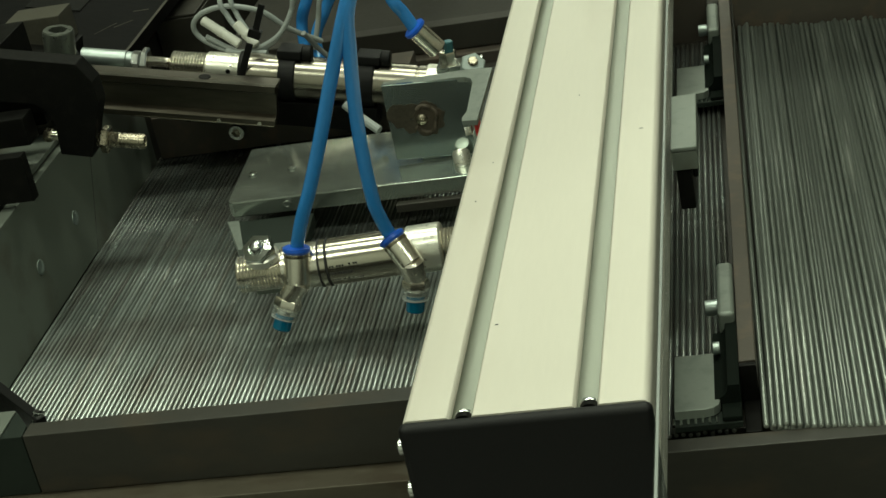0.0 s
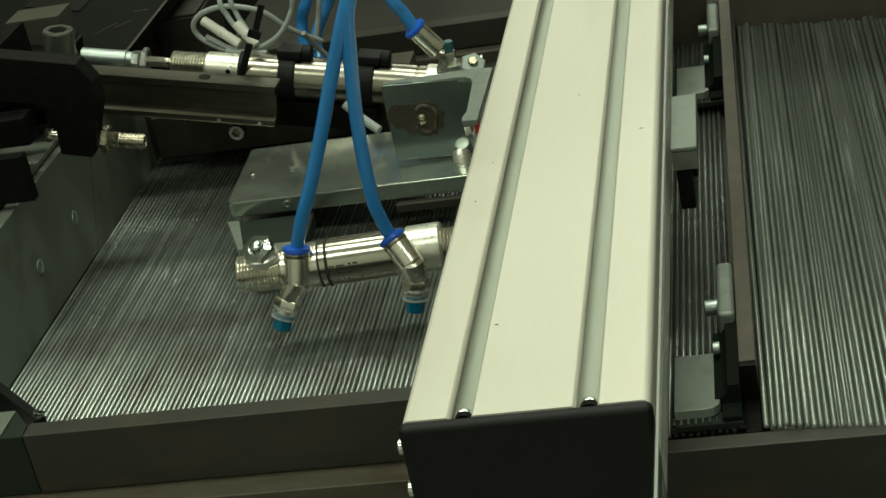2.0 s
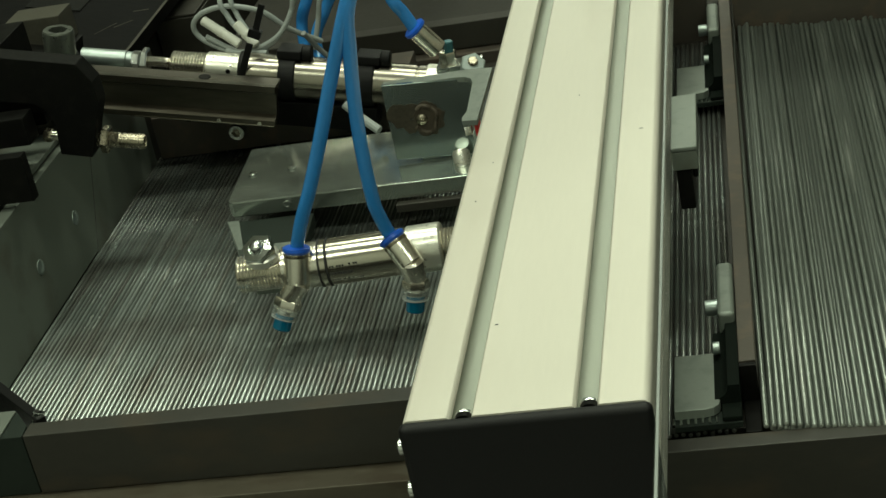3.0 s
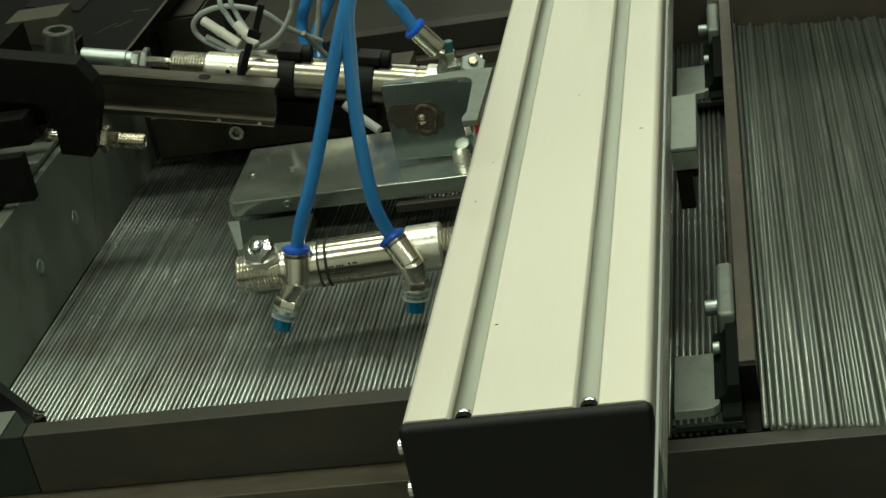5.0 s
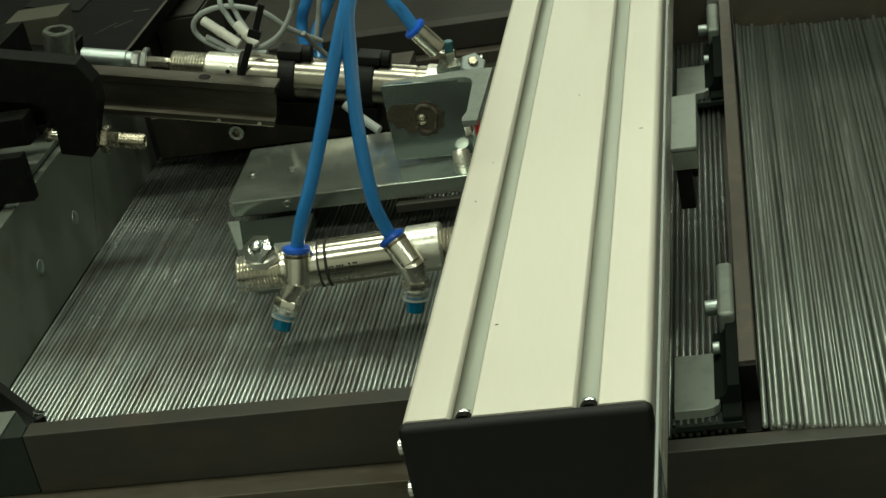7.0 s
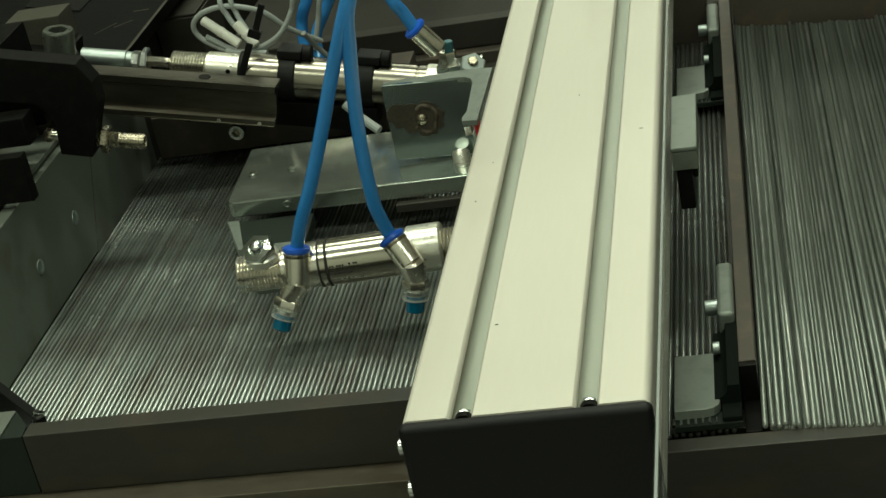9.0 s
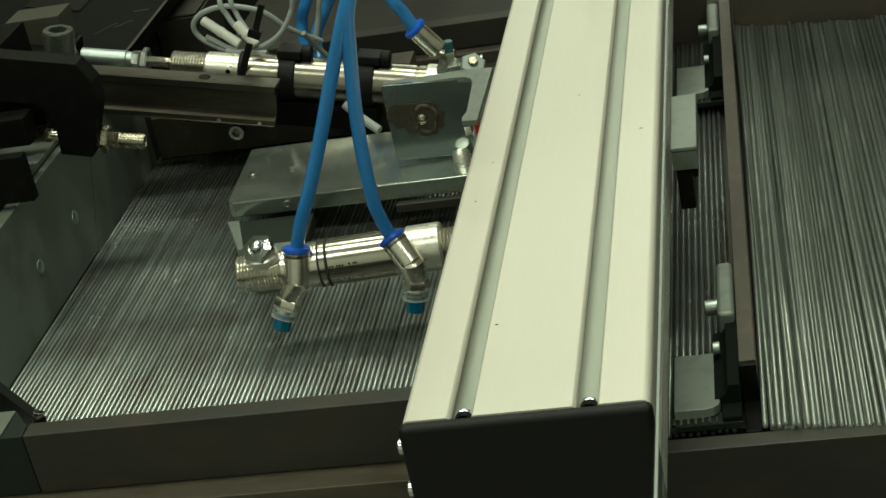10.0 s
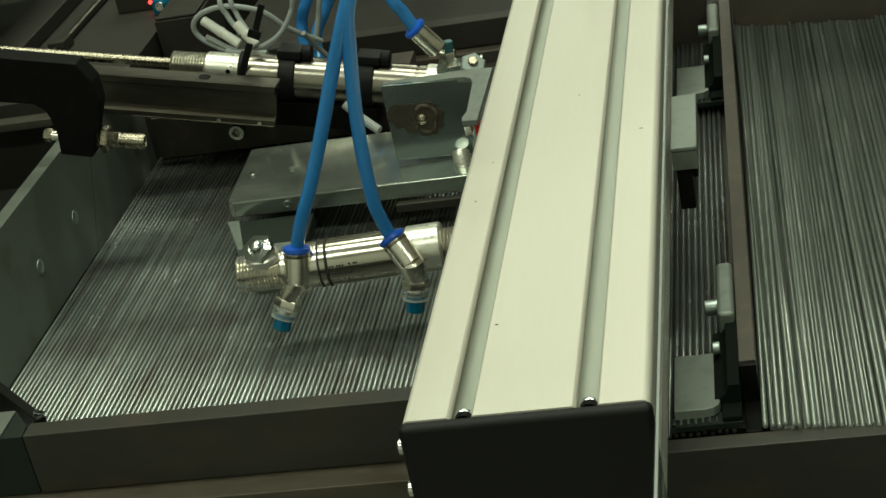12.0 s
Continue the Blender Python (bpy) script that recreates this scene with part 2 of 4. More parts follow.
# ---- the hall ----
FLOOR = -0.95
tagged(solo("floor", box(B(), -3.8, 3.8, -2.6, 9.2, FLOOR - 0.1, FLOOR), CONCRETE, "grey concrete hall floor", "floor"), kind="structure")
tagged(solo("ceiling", box(B(), -3.8, 3.8, -2.6, 9.2, 2.6, 2.7), PAINT, "pale painted hall ceiling", "ceiling"), kind="structure")
for nm, e in (("wall_north", (-3.8, 3.8, 9.2, 9.35)), ("wall_south", (-3.8, 3.8, -2.75, -2.6)), ("wall_east", (3.8, 3.95, -2.6, 9.2)), ("wall_west", (-3.95, -3.8, -2.6, 9.2))):
    tagged(solo(nm, box(B(), *e, FLOOR, 2.6), PAINT, "plain painted hall wall", "wall"), kind="structure")
for lx, ly, lz, w in LAMPS:
    t = thing("ceiling_light", pose(lx, ly, lz), "white ceiling light with a lit tube diffuser, out of view", "ceiling light", "ceiling lights")
    part("housing", box(B(), -0.93, 0.93, -0.14, 0.14, 0.015, 0.06, 0.005), PAINT, t)
    part("diffuser", box(B(), -0.9, 0.9, -0.12, 0.12, 0.003, 0.0145), DIFFUSER, t)
    part("rod", rod_between(B(), (0, 0, 0.06), (0, 0, 2.6 - lz), 0.006, 8), PAINT, t)

# ---- machine bed and frame plates ----
BED = -0.0836
tagged(solo("machine_bed", box(B(), -0.9, 0.6, 0.02, 1.3, FLOOR, BED - 0.045, 0.004), DARKST, "dark steel machine bed under the magazine", "machine bed"), kind="structure")
solo("bed_plate", box(B(), -0.2752, 0.62, 0.105, 0.62, BED - 0.045, BED, 0.0008), DARKST, "oiled dark steel plate under the wires", "steel plate", kind="structure")
solo("back_plate", box(B(), -0.055, 0.0575, 0.53, 0.54, BED - 0.045, -0.03, 0.001), BROWN, "brown hot-rolled steel plate behind the magazine", "steel plate", kind="structure")


def front_bars():
    t = thing("front_bar", pose(0, 0, 0), "brown-grey steel bar closing the magazine's front", "steel bar")
    part("upper_bar", box(B(), -0.2240, 0.029, 0.0945, 0.1045, -0.0785, -0.05, 0.0007), BARST, t)
    part("lower_bar", box(B(), -0.31, 0.029, 0.082, 0.1045, -0.128, -0.079, 0.0007), LEDGE, t)
    t = thing("hopper_front_plate", pose(0, 0, 0), "brown steel plate closing the hopper's front", "steel plate")
    part("plate", box(B(), 0.0295, 0.45, 0.0815, 0.0904, -0.128, -0.0763, 0.0007), BARST, t)
    t = thing("corner_block", pose(0, 0, 0), "dark green-grey corner block beside the front bar", "block")
    part("block", prism(B(), [(-0.31, 0.0947), (-0.2243, 0.0947), (-0.2250, 0.1030), (-0.2337, 0.1150), (-0.31, 0.1150)], "z", -0.0785, -0.0503, 0.0005), BLOCKM, t)
    part("top_plate", box(B(), -0.31, -0.2337, 0.0952, 0.1145, -0.0502, -0.0493, 0.0004), WALLM, t, "bright-edged plate on the block")
    part("rubber_strip", box(B(), -0.027, 0.027, -0.0022, 0.0022, -0.0785, -0.0590, 0.0006, pose(-0.2475, 0.1415, 0, 0, 0, -45)), TIE, t, "black rubber strip")
    part("screw", socket_head(B(), (-0.2325, 0.1248, -0.0645), (-0.2305, 0.1268, -0.0585), 0.0028), CHROME, t, "bright screw head")


front_bars()


def side_plate():
    t = thing("side_plate", pose(0, 0, 0), "dull grey-green steel side plate of the magazine", "side plate")
    part("fixed_plate", prism(B(), [(0.3011, -0.128), (0.445, -0.128), (0.445, -0.02), (0.3650, -0.02)], "x", -0.2828, -0.2753, 0.0004), WALLM, t)
    part("edge_strip", prism(B(), [(0.3007, -0.128), (0.3010, -0.128), (0.3649, -0.02), (0.3646, -0.02)], "x", -0.2828, -0.2754), DARKST, t, "dark brown cut edge")
    return t


side_plate()


def lift_gate():
    t = thing("lift_gate", pose(0, 0, 0), "sliding grey steel gate plate in the magazine's side", "gate")
    part("plate", prism(B(), [(0.152, -0.0815), (0.3279, -0.0815), (0.3655, -0.018), (0.175, -0.018)], "x", -0.2828, -0.2753, 0.0004), WALLM, t)
    for y in (0.313, 0.258):
        part("dowel_hole", lathe(B(), (-0.2753, y, -0.0535), (-0.2749, y, -0.0535), [(0, 0.0040), (0.0004, 0.0039), (0.0004, 0.0027), (0.0001, 0.0024)], 20), ZINC, t, "pale rim of a dowel hole")
    return t


gate = lift_gate()


def gate_cavity():
    t = thing("transfer_unit", pose(0, 0, 0), "black transfer unit behind the lift gate", "transfer unit")
    part("back_plate", box(B(), -0.375, -0.368, 0.12, 0.42, -0.128, -0.05, 0.0006), BLACK, t)
    part("base", box(B(), -0.368, -0.2815, 0.09, 0.42, -0.128, -0.118, 0.0006), BLACK, t)
    part("front_panel", box(B(), -0.365, -0.3025, 0.280, 0.286, -0.118, -0.062, 0.0006), BLOCKM, t, "grey-green panel")
    part("side_block", box(B(), -0.335, -0.3035, 0.296, 0.345, -0.118, -0.046, 0.0008), BLACK, t)
    part("inner_cheek", box(B(), -0.335, -0.2845, 0.353, 0.359, -0.118, -0.056, 0.0006), BLACK, t)
    p = part("catch_plate", prism(B(), [(0.288, -0.0765), (0.309, -0.0805), (0.331, -0.0475), (0.311, -0.0415)], "x", -0.3033, -0.300, 0.0005), CAST, t, "grey steel plate with a slot")
    part("slot", lathe(B(), (-0.3001, 0.3145, -0.059), (-0.2996, 0.3145, -0.059), [(0, 0.0035), (0.0005, 0.0034)], 16), BLACK, p)


gate_cavity()


# ---- wires ----
PITCH, RW = 0.00241, 0.00118
random.seed(4)


def wire_mesh(name, mat, n=10, length=0.42):
    bm = B()
    lathe(bm, (0, 0, 0), (0, length, 0), [(0, RW * 0.8), (0.0003, RW), (length * 0.5, RW), (length - 0.0003, RW), (length, RW * 0.8)], n)
    me = mesh_of(name, bm, mat, 60)
    me.materials.append(CUT)
    for p in me.polygons:
        if len(p.vertices) > 4:
            p.material_index = 1
    return me


WIRE, LOOSE = wire_mesh("wire_rod", ROD), wire_mesh("loose_wire_rod", DUST_GLINT, 10, 0.4275)
k = 0
while True:
    wx = -0.2739 + k * PITCH
    if wx > 0.03:
        wx = 0.03 + (wx - 0.03) * 1.15
    if wx > 0.0605:
        break
    ob = new("wire_rod", WIRE)
    ob.matrix_world = pose(wx + random.uniform(-0.0001, 0.0001), (0.1062 if wx < 0.03 else 0.1005) + random.uniform(0, 0.0012), BED + RW + 0.0001, 0, random.uniform(0, 360), random.uniform(-0.03, 0.03))
    tagged(ob, "straight bright steel wire lying in the flat layer", "wire rod", "wires in the flat layer")
    k += 1

HOPPER = []


def pile_tilt(x):
    """The pile's surface rises and falls at its far end."""
    return 0.13 * math.sin(x * 92.0 + 1.2) + 0.08 * math.sin(x * 211.0) + 0.22


random.seed(11)
wx = 0.0729
while wx < 0.19:
    ob = new("wire_rod", LOOSE)
    z = -0.0745 - (wx - 0.0745) * 0.05 + random.choice((0.0, 0.0, 0.0, -0.0005, 0.0005))
    HOPPER.append((ob, wx, 0.0908 + random.uniform(0, 0.0005) - (wx - 0.0745) * 0.10, z, random.uniform(0, 360), random.uniform(-0.06, 0.06), pile_tilt(wx) + random.uniform(-0.05, 0.05)))
    tagged(ob, "loose straight steel wire lying in the hopper", "wire rod", "loose wires in the hopper")
    wx += PITCH * random.choice((1.0, 1.02, 1.04, 1.08, 1.12, 1.2))
for lay in (1, 2):
    wx = 0.074
    while wx < 0.19:
        ob = new("wire_rod", LOOSE)
        ob.matrix_world = pose(wx + lay * 0.0012, 0.0909 + lay * 0.0004 - (wx - 0.0745) * 0.10, -0.0745 - lay * 0.0017 - (wx - 0.0745) * 0.05, pile_tilt(wx) * 0.8, 0, 0)
        tagged(ob, "straight steel wire lying under others in the hopper", "wire rod", "loose wires in the hopper")
        wx += PITCH * 1.02
# unseen upper part added to keep lamp light off the wires' far ends
solo("hopper_back_plate", box(B(), 0.0725, 0.45, 0.520, 0.530, BED - 0.045, 0.16, 0.001), BROWN, "brown steel plate closing the hopper's back, its unseen top raised as a shade", "steel plate", kind="structure")


# ---- aluminium beam ----
def extruded_beam():
    t = thing("profile_beam", pose(0, 0, 0), "bright anodised aluminium slotted profile beam with black end cap", "profile beam")
    h, s, d, u = 0.040, 0.0034, 0.0085, 0.0040
    sc = 0.0205
    top = [(-0.0405, -0.0022), (-0.0402, -0.0011), (-0.0395, -0.0003), (-0.0384, 0.0)]
    for c in (-sc - 0.0005, sc - 0.0005):
        top += [(c - s - 0.0011, 0.0), (c - s - 0.0004, -0.0005), (c - s, -0.0016), (c - s, -0.0024), (c - s - u, -0.0034), (c - s - u, -d), (c + s + u, -d), (c + s + u, -0.0034), (c + s, -0.0024), (c + s, -0.0016), (c + s + 0.0004, -0.0005), (c + s + 0.0009, 0.0)]
    top += [(0.0375, 0.0), (0.0390, -0.0004), (0.0400, -0.0014), (0.0405, -0.0030)]
    side = [(0.0405, -0.0155), (0.0345, -0.0155), (0.0345, -0.0245), (0.0405, -0.0245), (0.0405, -h), (-0.0405, -h), (-0.0405, -0.0245), (-0.0345, -0.0245), (-0.0345, -0.0155), (-0.0405, -0.0155)]
    part("profile", prism(B(), top + side, "y", 0.0, 0.82), ALU, t)
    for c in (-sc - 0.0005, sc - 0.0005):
        part("slot_floor", prism(B(), [(c - s - u + 0.0001, -d + 0.0001), (c + s + u - 0.0001, -d + 0.0001), (c + s + u - 0.0001, -d + 0.0016), (c + s, -d + 0.0010), (c - s, -d + 0.0010), (c - s - u + 0.0001, -d + 0.0016)], "y", 0.004, 0.82), SLOT, t, "slot floor, greyed for the shade inside the slot")
        # black colour holds the cap's reflection, the chrome ring the crescent highlight
        nut = part("slot_nut", lathe(B(), (c + 0.0008, 0.0002, -0.0030), (c + 0.0008, 0.0060, -0.0030), [(0, 0.0032), (0.0035, 0.0032), (0.0050, 0.0026), (0.0058, 0.0014)], 20), BLACK, t, "rounded nut in the slot, black for the cap's reflection")
        part("rim", lathe(B(), (c + 0.0008, 0.0030, -0.0030), (c + 0.0008, 0.0042, -0.0030), [(0, 0.0032), (0.0002, 0.0034), (0.0010, 0.0034), (0.0012, 0.0031)], 20), CHROME, nut, "bright ring for the glint on the nut")
    for x, y, w, l in ((-0.0144, 0.0574, 0.0011, 0.0006), (-0.0331, 0.1603, 0.0004, 0.0009), (0.0330, 0.214, 0.0018, 0.0004), (-0.0295, 0.1969, 0.0004, 0.0008), (0.004, 0.26, 0.0004, 0.0004)):
        part("scuff", box(B(), x - w / 2, x + w / 2, y - l / 2, y + l / 2, -0.0002, 0.00012), INK, t, "small dark scuff")
    part("end_cap", box(B(), -0.0412, 0.0412, -0.0052, -0.0002, -0.0412, 0.0006, 0.0024, None, 4), CAP, t, "black plastic end cap")
    for z in (-0.012, -0.029):
        part("side_bolt", socket_head(B(), (-0.0405, 0.004, z), (-0.0440, 0.004, z), 0.0029), CHROME, t, "bright bolt on the side")
    return t


extruded_beam()


def guard_strip():
    t = thing("guard_strip", pose(0, 0, 0), "clear plastic guard strip along the beam's side", "guard strip")
    sheet = part("sheet", box(B(), 0.0419, 0.0437, -0.06, 0.8, -0.018, -0.0006, 0.0002), CLEAR, t)
    sheet.modifiers.clear()
    sheet.visible_shadow = False
    part("polished_edge", box(B(), 0.0424, 0.0434, -0.06, 0.8, -0.0005, 0.0002, 0.0002), CABLE, t, "pale cut edge of the sheet")


guard_strip()
solo("rear_frame", box(B(), -0.7, 0.7, 0.821, 0.86, -0.128, 0.03, 0.002), DARKST, "dark steel frame carrying the beam's end", "machine frame", kind="structure")


def beam_bracket():
    t = thing("beam_bracket", pose(0, 0, 0), "pale metal bracket with a black sensor under the beam", "bracket")
    part("plate", box(B(), 0.0442, 0.0555, 0.210, 0.268, -0.0115, -0.0095, 0.0006), CAST, t)
    part("body", box(B(), 0.0442, 0.0552, 0.2105, 0.2675, -0.0205, -0.0117, 0.0006), WALLM, t)
    part("sensor", box(B(), 0.0452, 0.0520, 0.212, 0.258, -0.040, -0.0208, 0.0008), BLACK, t, "black sensor")
    part("clip", box(B(), 0.0522, 0.0545, 0.214, 0.222, -0.026, -0.0208, 0.0006), BLACK, t)


beam_bracket()


# ---- pushing slide beside the hopper ----
def slide():
    t = thing("pusher_slide", pose(0, 0, 0), "brown steel pusher plate with two finger brackets", "pusher slide")
    part("plate", box(B(), 0.0645, 0.0712, 0.120, 0.66, -0.0805, -0.0625, 0.0006), BROWN, t)
    # black nose and foot stand in for the shade at the plate's end
    part("nose", box(B(), 0.0644, 0.0712, 0.1172, 0.1198, -0.0794, -0.0632, 0.0005), BLACK, t, "black sheet for the shade on the plate's front")
    part("plate_foot", box(B(), 0.0648, 0.0712, 0.0955, 0.1198, -0.0812, -0.0795, 0.0005), BLACK, t)
    for y, far in ((0.100, 0.0), (0.415, 0.0145)):
        b = part("finger_bracket", prism(B(), [(0.0385, y), (0.050, y), (0.0535, y + 0.0008), (0.0558, y + 0.003), (0.0565, y + 0.008), (0.0565, y + 0.041), (0.0385, y + 0.041)], "z", -0.0745, -0.0704, 0.0005), CAST, t, "grey steel bracket with a rounded corner")
        part("comb", box(B(), 0.0385, 0.0643, y - 0.0045, y + 0.004, -0.0772, -0.0746, 0.0003), BLOCKM, b, "dark comb edge")
        # bright ridges added for the wires' reflections in the comb
        for k in range(10):
            x = 0.03802 + k * 0.00277
            part("tooth", rod_between(B(), (x, y - 0.0038, -0.0746), (x, y + 0.0004, -0.0746), 0.0007, 8), CHROME, b)
        part("web", prism(B(), [(0.0542, -0.07035), (0.0565, -0.0699), (0.0582, -0.0688), (0.0593, -0.0670), (0.0598, -0.0645), (0.0643, -0.0645), (0.0643, -0.0744), (0.0542, -0.0744)], "y", y + 0.0062, y + far + 0.056), WEB, b, "dark web curving up from the bracket")
        part("heel", box(B(), 0.0567, 0.0643, y - 0.004, y + 0.0060, -0.0744, -0.0722, 0.0006), WEB, b)
        part("post", box(B(), 0.0572, 0.0641, y + far + 0.0535, y + far + 0.098, -0.0768, -0.0598, 0.0018, None, 3), CAST, b, "pale rounded post")
        for dy, r, tip in ((0.070 + far, 0.0034, 0.0518), (0.037, 0.0026, 0.0545)):
            part("screw", socket_head(B(), (0.0572, y + dy, -0.0660), (tip, y + dy, -0.0660), r), ZINC, b, "bright screw head")
    return t


pusher = slide()


# ---- slab over the wires and its bent plate ----
def cover_slab():
    t = thing("cover_slab", pose(0, 0, 0), "thick zinc-plated slab held over the wires", "slab")
    part("slab", prism(B(), [(-0.194, 0.380), (-0.1915, 0.314), (-0.189, 0.3105), (-0.01, 0.3095), (-0.01, 0.380)], "z", -0.064, -0.055, 0.0012), SLABM, t)
    part("arm", prism(B(), [(-0.188, 0.3085), (-0.146, 0.3085), (-0.143, 0.262), (-0.168, 0.262), (-0.176, 0.276)], "z", -0.0712, -0.0650, 0.0005), BLOCKM, t, "dark mounting arm")
    part("rim", prism(B(), [(-0.1925, 0.3085), (-0.186, 0.3085), (-0.1755, 0.274), (-0.1785, 0.274)], "z", -0.0712, -0.0642, 0.0005), CAST, t, "pale edge of the arm")
    part("link", box(B(), -0.155, -0.1435, 0.2185, 0.2618, -0.0620, -0.0570, 0.0006), CAST, t)
    for x, y in ((-0.1845, 0.3435), (-0.163, 0.3455)):
        part("screw", socket_head(B(), (x, y, -0.0552), (x, y, -0.0540), 0.0024), CHROME, t, "small screw")
    part("front_screw", socket_head(B(), (-0.159, 0.3096, -0.0588), (-0.159, 0.3086, -0.0588), 0.0022), CHROME, t, "small screw")
    part("foot", box(B(), -0.04, -0.012, 0.315, 0.375, BED + 2 * RW + 0.0004, -0.0641, 0.0006), DARKST, t)
    part("packing_strip", box(B(), -0.102, -0.015, 0.3045, 0.3092, -0.0690, -0.0646, 0.0005), DARKST, t, "dark strip")


cover_slab()


def bent_plate():
    t = thing("bent_plate", Matrix.Translation((-0.00134, 0.00703, -0.00446)) @ Matrix.Scale(1.0155, 4), "bent zinc-plated plate with a burnt weld spot", "bent plate")
    part("front_leaf", prism(B(), [(-0.1005, -0.0065), (-0.0545, -0.0085), (-0.0605, -0.049), (-0.1005, -0.0475)], "y", 0.322, 0.3245, 0.0004), LEAF, t)
    part("top_flange", prism(B(), [(-0.1005, 0.3222), (-0.063, 0.3222), (-0.0575, 0.3212), (-0.0543, 0.3180), (-0.0528, 0.3120), (-0.0515, 0.2760), (-0.0530, 0.2695), (-0.0525, 0.2650), (-0.0452, 0.2640), (-0.0445, 0.3295), (-0.0560, 0.3315), (-0.1005, 0.3290)], "z", -0.0100, -0.0072, 0.0003), CAST, t, "pale flange with an arm reaching forward")
    part("arm_lug", box(B(), -0.0522, -0.0485, 0.2645, 0.2720, -0.0150, -0.0101, 0.0004), CHROME, t)
    def blot(cx, cz, rx, rz, seed, rough=0.3):
        poly = []
        for k in range(40):
            a = 2 * math.pi * k / 40
            q = 1 + rough * noise.noise((math.cos(a) * 1.6 + seed, math.sin(a) * 1.6, 0.3)) + 0.5 * rough * noise.noise((math.cos(a) * 5 + seed, math.sin(a) * 5, 1.3))
            poly.append((cx + q * rx * math.cos(a), cz + q * rz * math.sin(a)))
        return poly
    for cx, cz, rx, rz, dy, mat in ((-0.0945, -0.0235, 0.0056, 0.0062, 0.00025, SCORCH), (-0.0880, -0.0220, 0.0052, 0.0040, 0.0003, SCORCH), (-0.0890, -0.0300, 0.0040, 0.0035, 0.00035, SCORCH), (-0.0802, -0.0262, 0.0082, 0.0090, 0.00045, SCORCH)):
        part("heat_stain", prism(B(), blot(cx, cz, rx, rz, cx * 900), "y", 0.322 - dy, 0.3221), mat, t, "brown heat stain")
    w = part("weld_spot", prism(B(), blot(-0.0802, -0.0268, 0.0066, 0.0082, 4.0, 0.35), "y", 0.3212, 0.3221, 0.0003), RUST, t, "dark burnt weld spot")
    bm = B()
    pts = [(-0.0812 + 0.0056 * math.cos(radians(a)) * (1 + 0.12 * math.sin(a * 0.07)), 0.3212 - 0.0006 * math.sin(a * 0.11), -0.0268 + 0.0072 * math.sin(radians(a))) for a in range(-150, 131, 20)]
    part("weld_ridge", hose(bm, pts, 0.0012, 8, 4), RUST, w)
    part("weld_bead", lathe(B(), (-0.0832, 0.3214, -0.0269), (-0.0832, 0.3184, -0.0269), [(0, 0.0033), (0.0008, 0.0030), (0.0014, 0.0022), (0.0018, 0.0012), (0.0020, 0.0004)], 20), DULLNI, w, "bright domed bead")
    part("bolt", lathe(B(), (-0.0655, 0.3135, -0.0530), (-0.0668, 0.3196, -0.0415), [(0, 0.0047), (0.0022, 0.0047), (0.0025, 0.0041), (0.0030, 0.0041), (0.0033, 0.0045), (0.0082, 0.0045), (0.0098, 0.0036), (0.0101, 0.0015)], 28), WHITEALU, t, "bright cylindrical bolt head")
    part("red_tag", box(B(), -0.0472, -0.0452, 0.2655, 0.2720, -0.0160, -0.0101, 0.0003), RED, t, "small red tag")
    part("stay", box(B(), -0.088, -0.072, 0.3246, 0.334, -0.0549, -0.020, 0.0005), ZINC, t)


bent_plate()


# ---- near air cylinder ----
def flow_control(parent, top, mid, low, tip, r=0.0058):
    """A push-in elbow with its adjusting screw: collar, body, nut, clear lens and teal knob."""
    top, mid, low, tip = Vector(top), Vector(mid), Vector(low), Vector(tip)
    d = (mid - top).normalized()
    f = part("flow_control", rod_between(B(), top + d * 0.0015, mid, r, 24, 0.0006), NICKEL, parent, "nickel-plated push-in fitting")
    part("collar", lathe(B(), top - d * 0.0012, top + d * 0.0018, [(0, r * 0.9), (0.0006, r * 1.08), (0.0022, r * 1.08), (0.003, r * 0.95)], 24), COLLAR, f, "blue release collar")
    g = (low - mid).normalized()
    part("banjo", lathe(B(), mid - g * 0.003, low, [(0, r * 0.8), (0.0012, r * 0.98), (0.0045, r * 0.98), (0.0049, r * 0.88), ((low - mid).length + 0.0018, r * 0.88), ((low - mid).length + 0.003, r * 0.78)], 24), NICKEL, f)
    part("neck_ring", lathe(B(), top + d * 0.0019, top + d * 0.0040, [(0, r * 0.9), (0.0004, r * 1.03), (0.0016, r * 1.03), (0.0021, r * 0.97)], 24), DULLNI, f)
    e = (tip - low).normalized()
    part("nut", hexagon(B(), low - e * 0.0005, low + e * 0.0042, r * 1.08), NICKEL, f)
    part("lock_ring", rod_between(B(), low + e * 0.0042, low + e * 0.0066, r * 0.92, 20, 0.0004), CHROME, f)
    part("lens", rod_between(B(), low + e * 0.0030, low + e * 0.0086, r * 1.10, 12, 0.0008), LENS, f, "clear plastic sleeve")
    # pale ring added to carry the white highlights on the sleeve's end
    part("sleeve_rim", lathe(B(), low + e * 0.0082, low + e * 0.0089, [(0, r * 0.92), (0, r * 1.06), (0.0006, r * 1.04), (0.0007, r * 0.9)], 20), RIM, f, "hazy ring for the highlights on the sleeve's rim")
    kn = part("knob", lathe(B(), low + e * 0.0050, tip, [(0, r * 0.6), (0.0008, r * 0.74), ((tip - low).length - 0.0056, r * 0.74), ((tip - low).length - 0.0050, r * 0.66)], 16), KNOB, f, "teal-blue adjusting screw")
    part("screw_slot", box(B(), -0.0028, 0.0028, -0.0005, 0.0005, -0.0003, 0.0004, 0, Matrix.Translation(tip) @ e.to_track_quat("Z", "Y").to_matrix().to_4x4()), BLACK, kn)


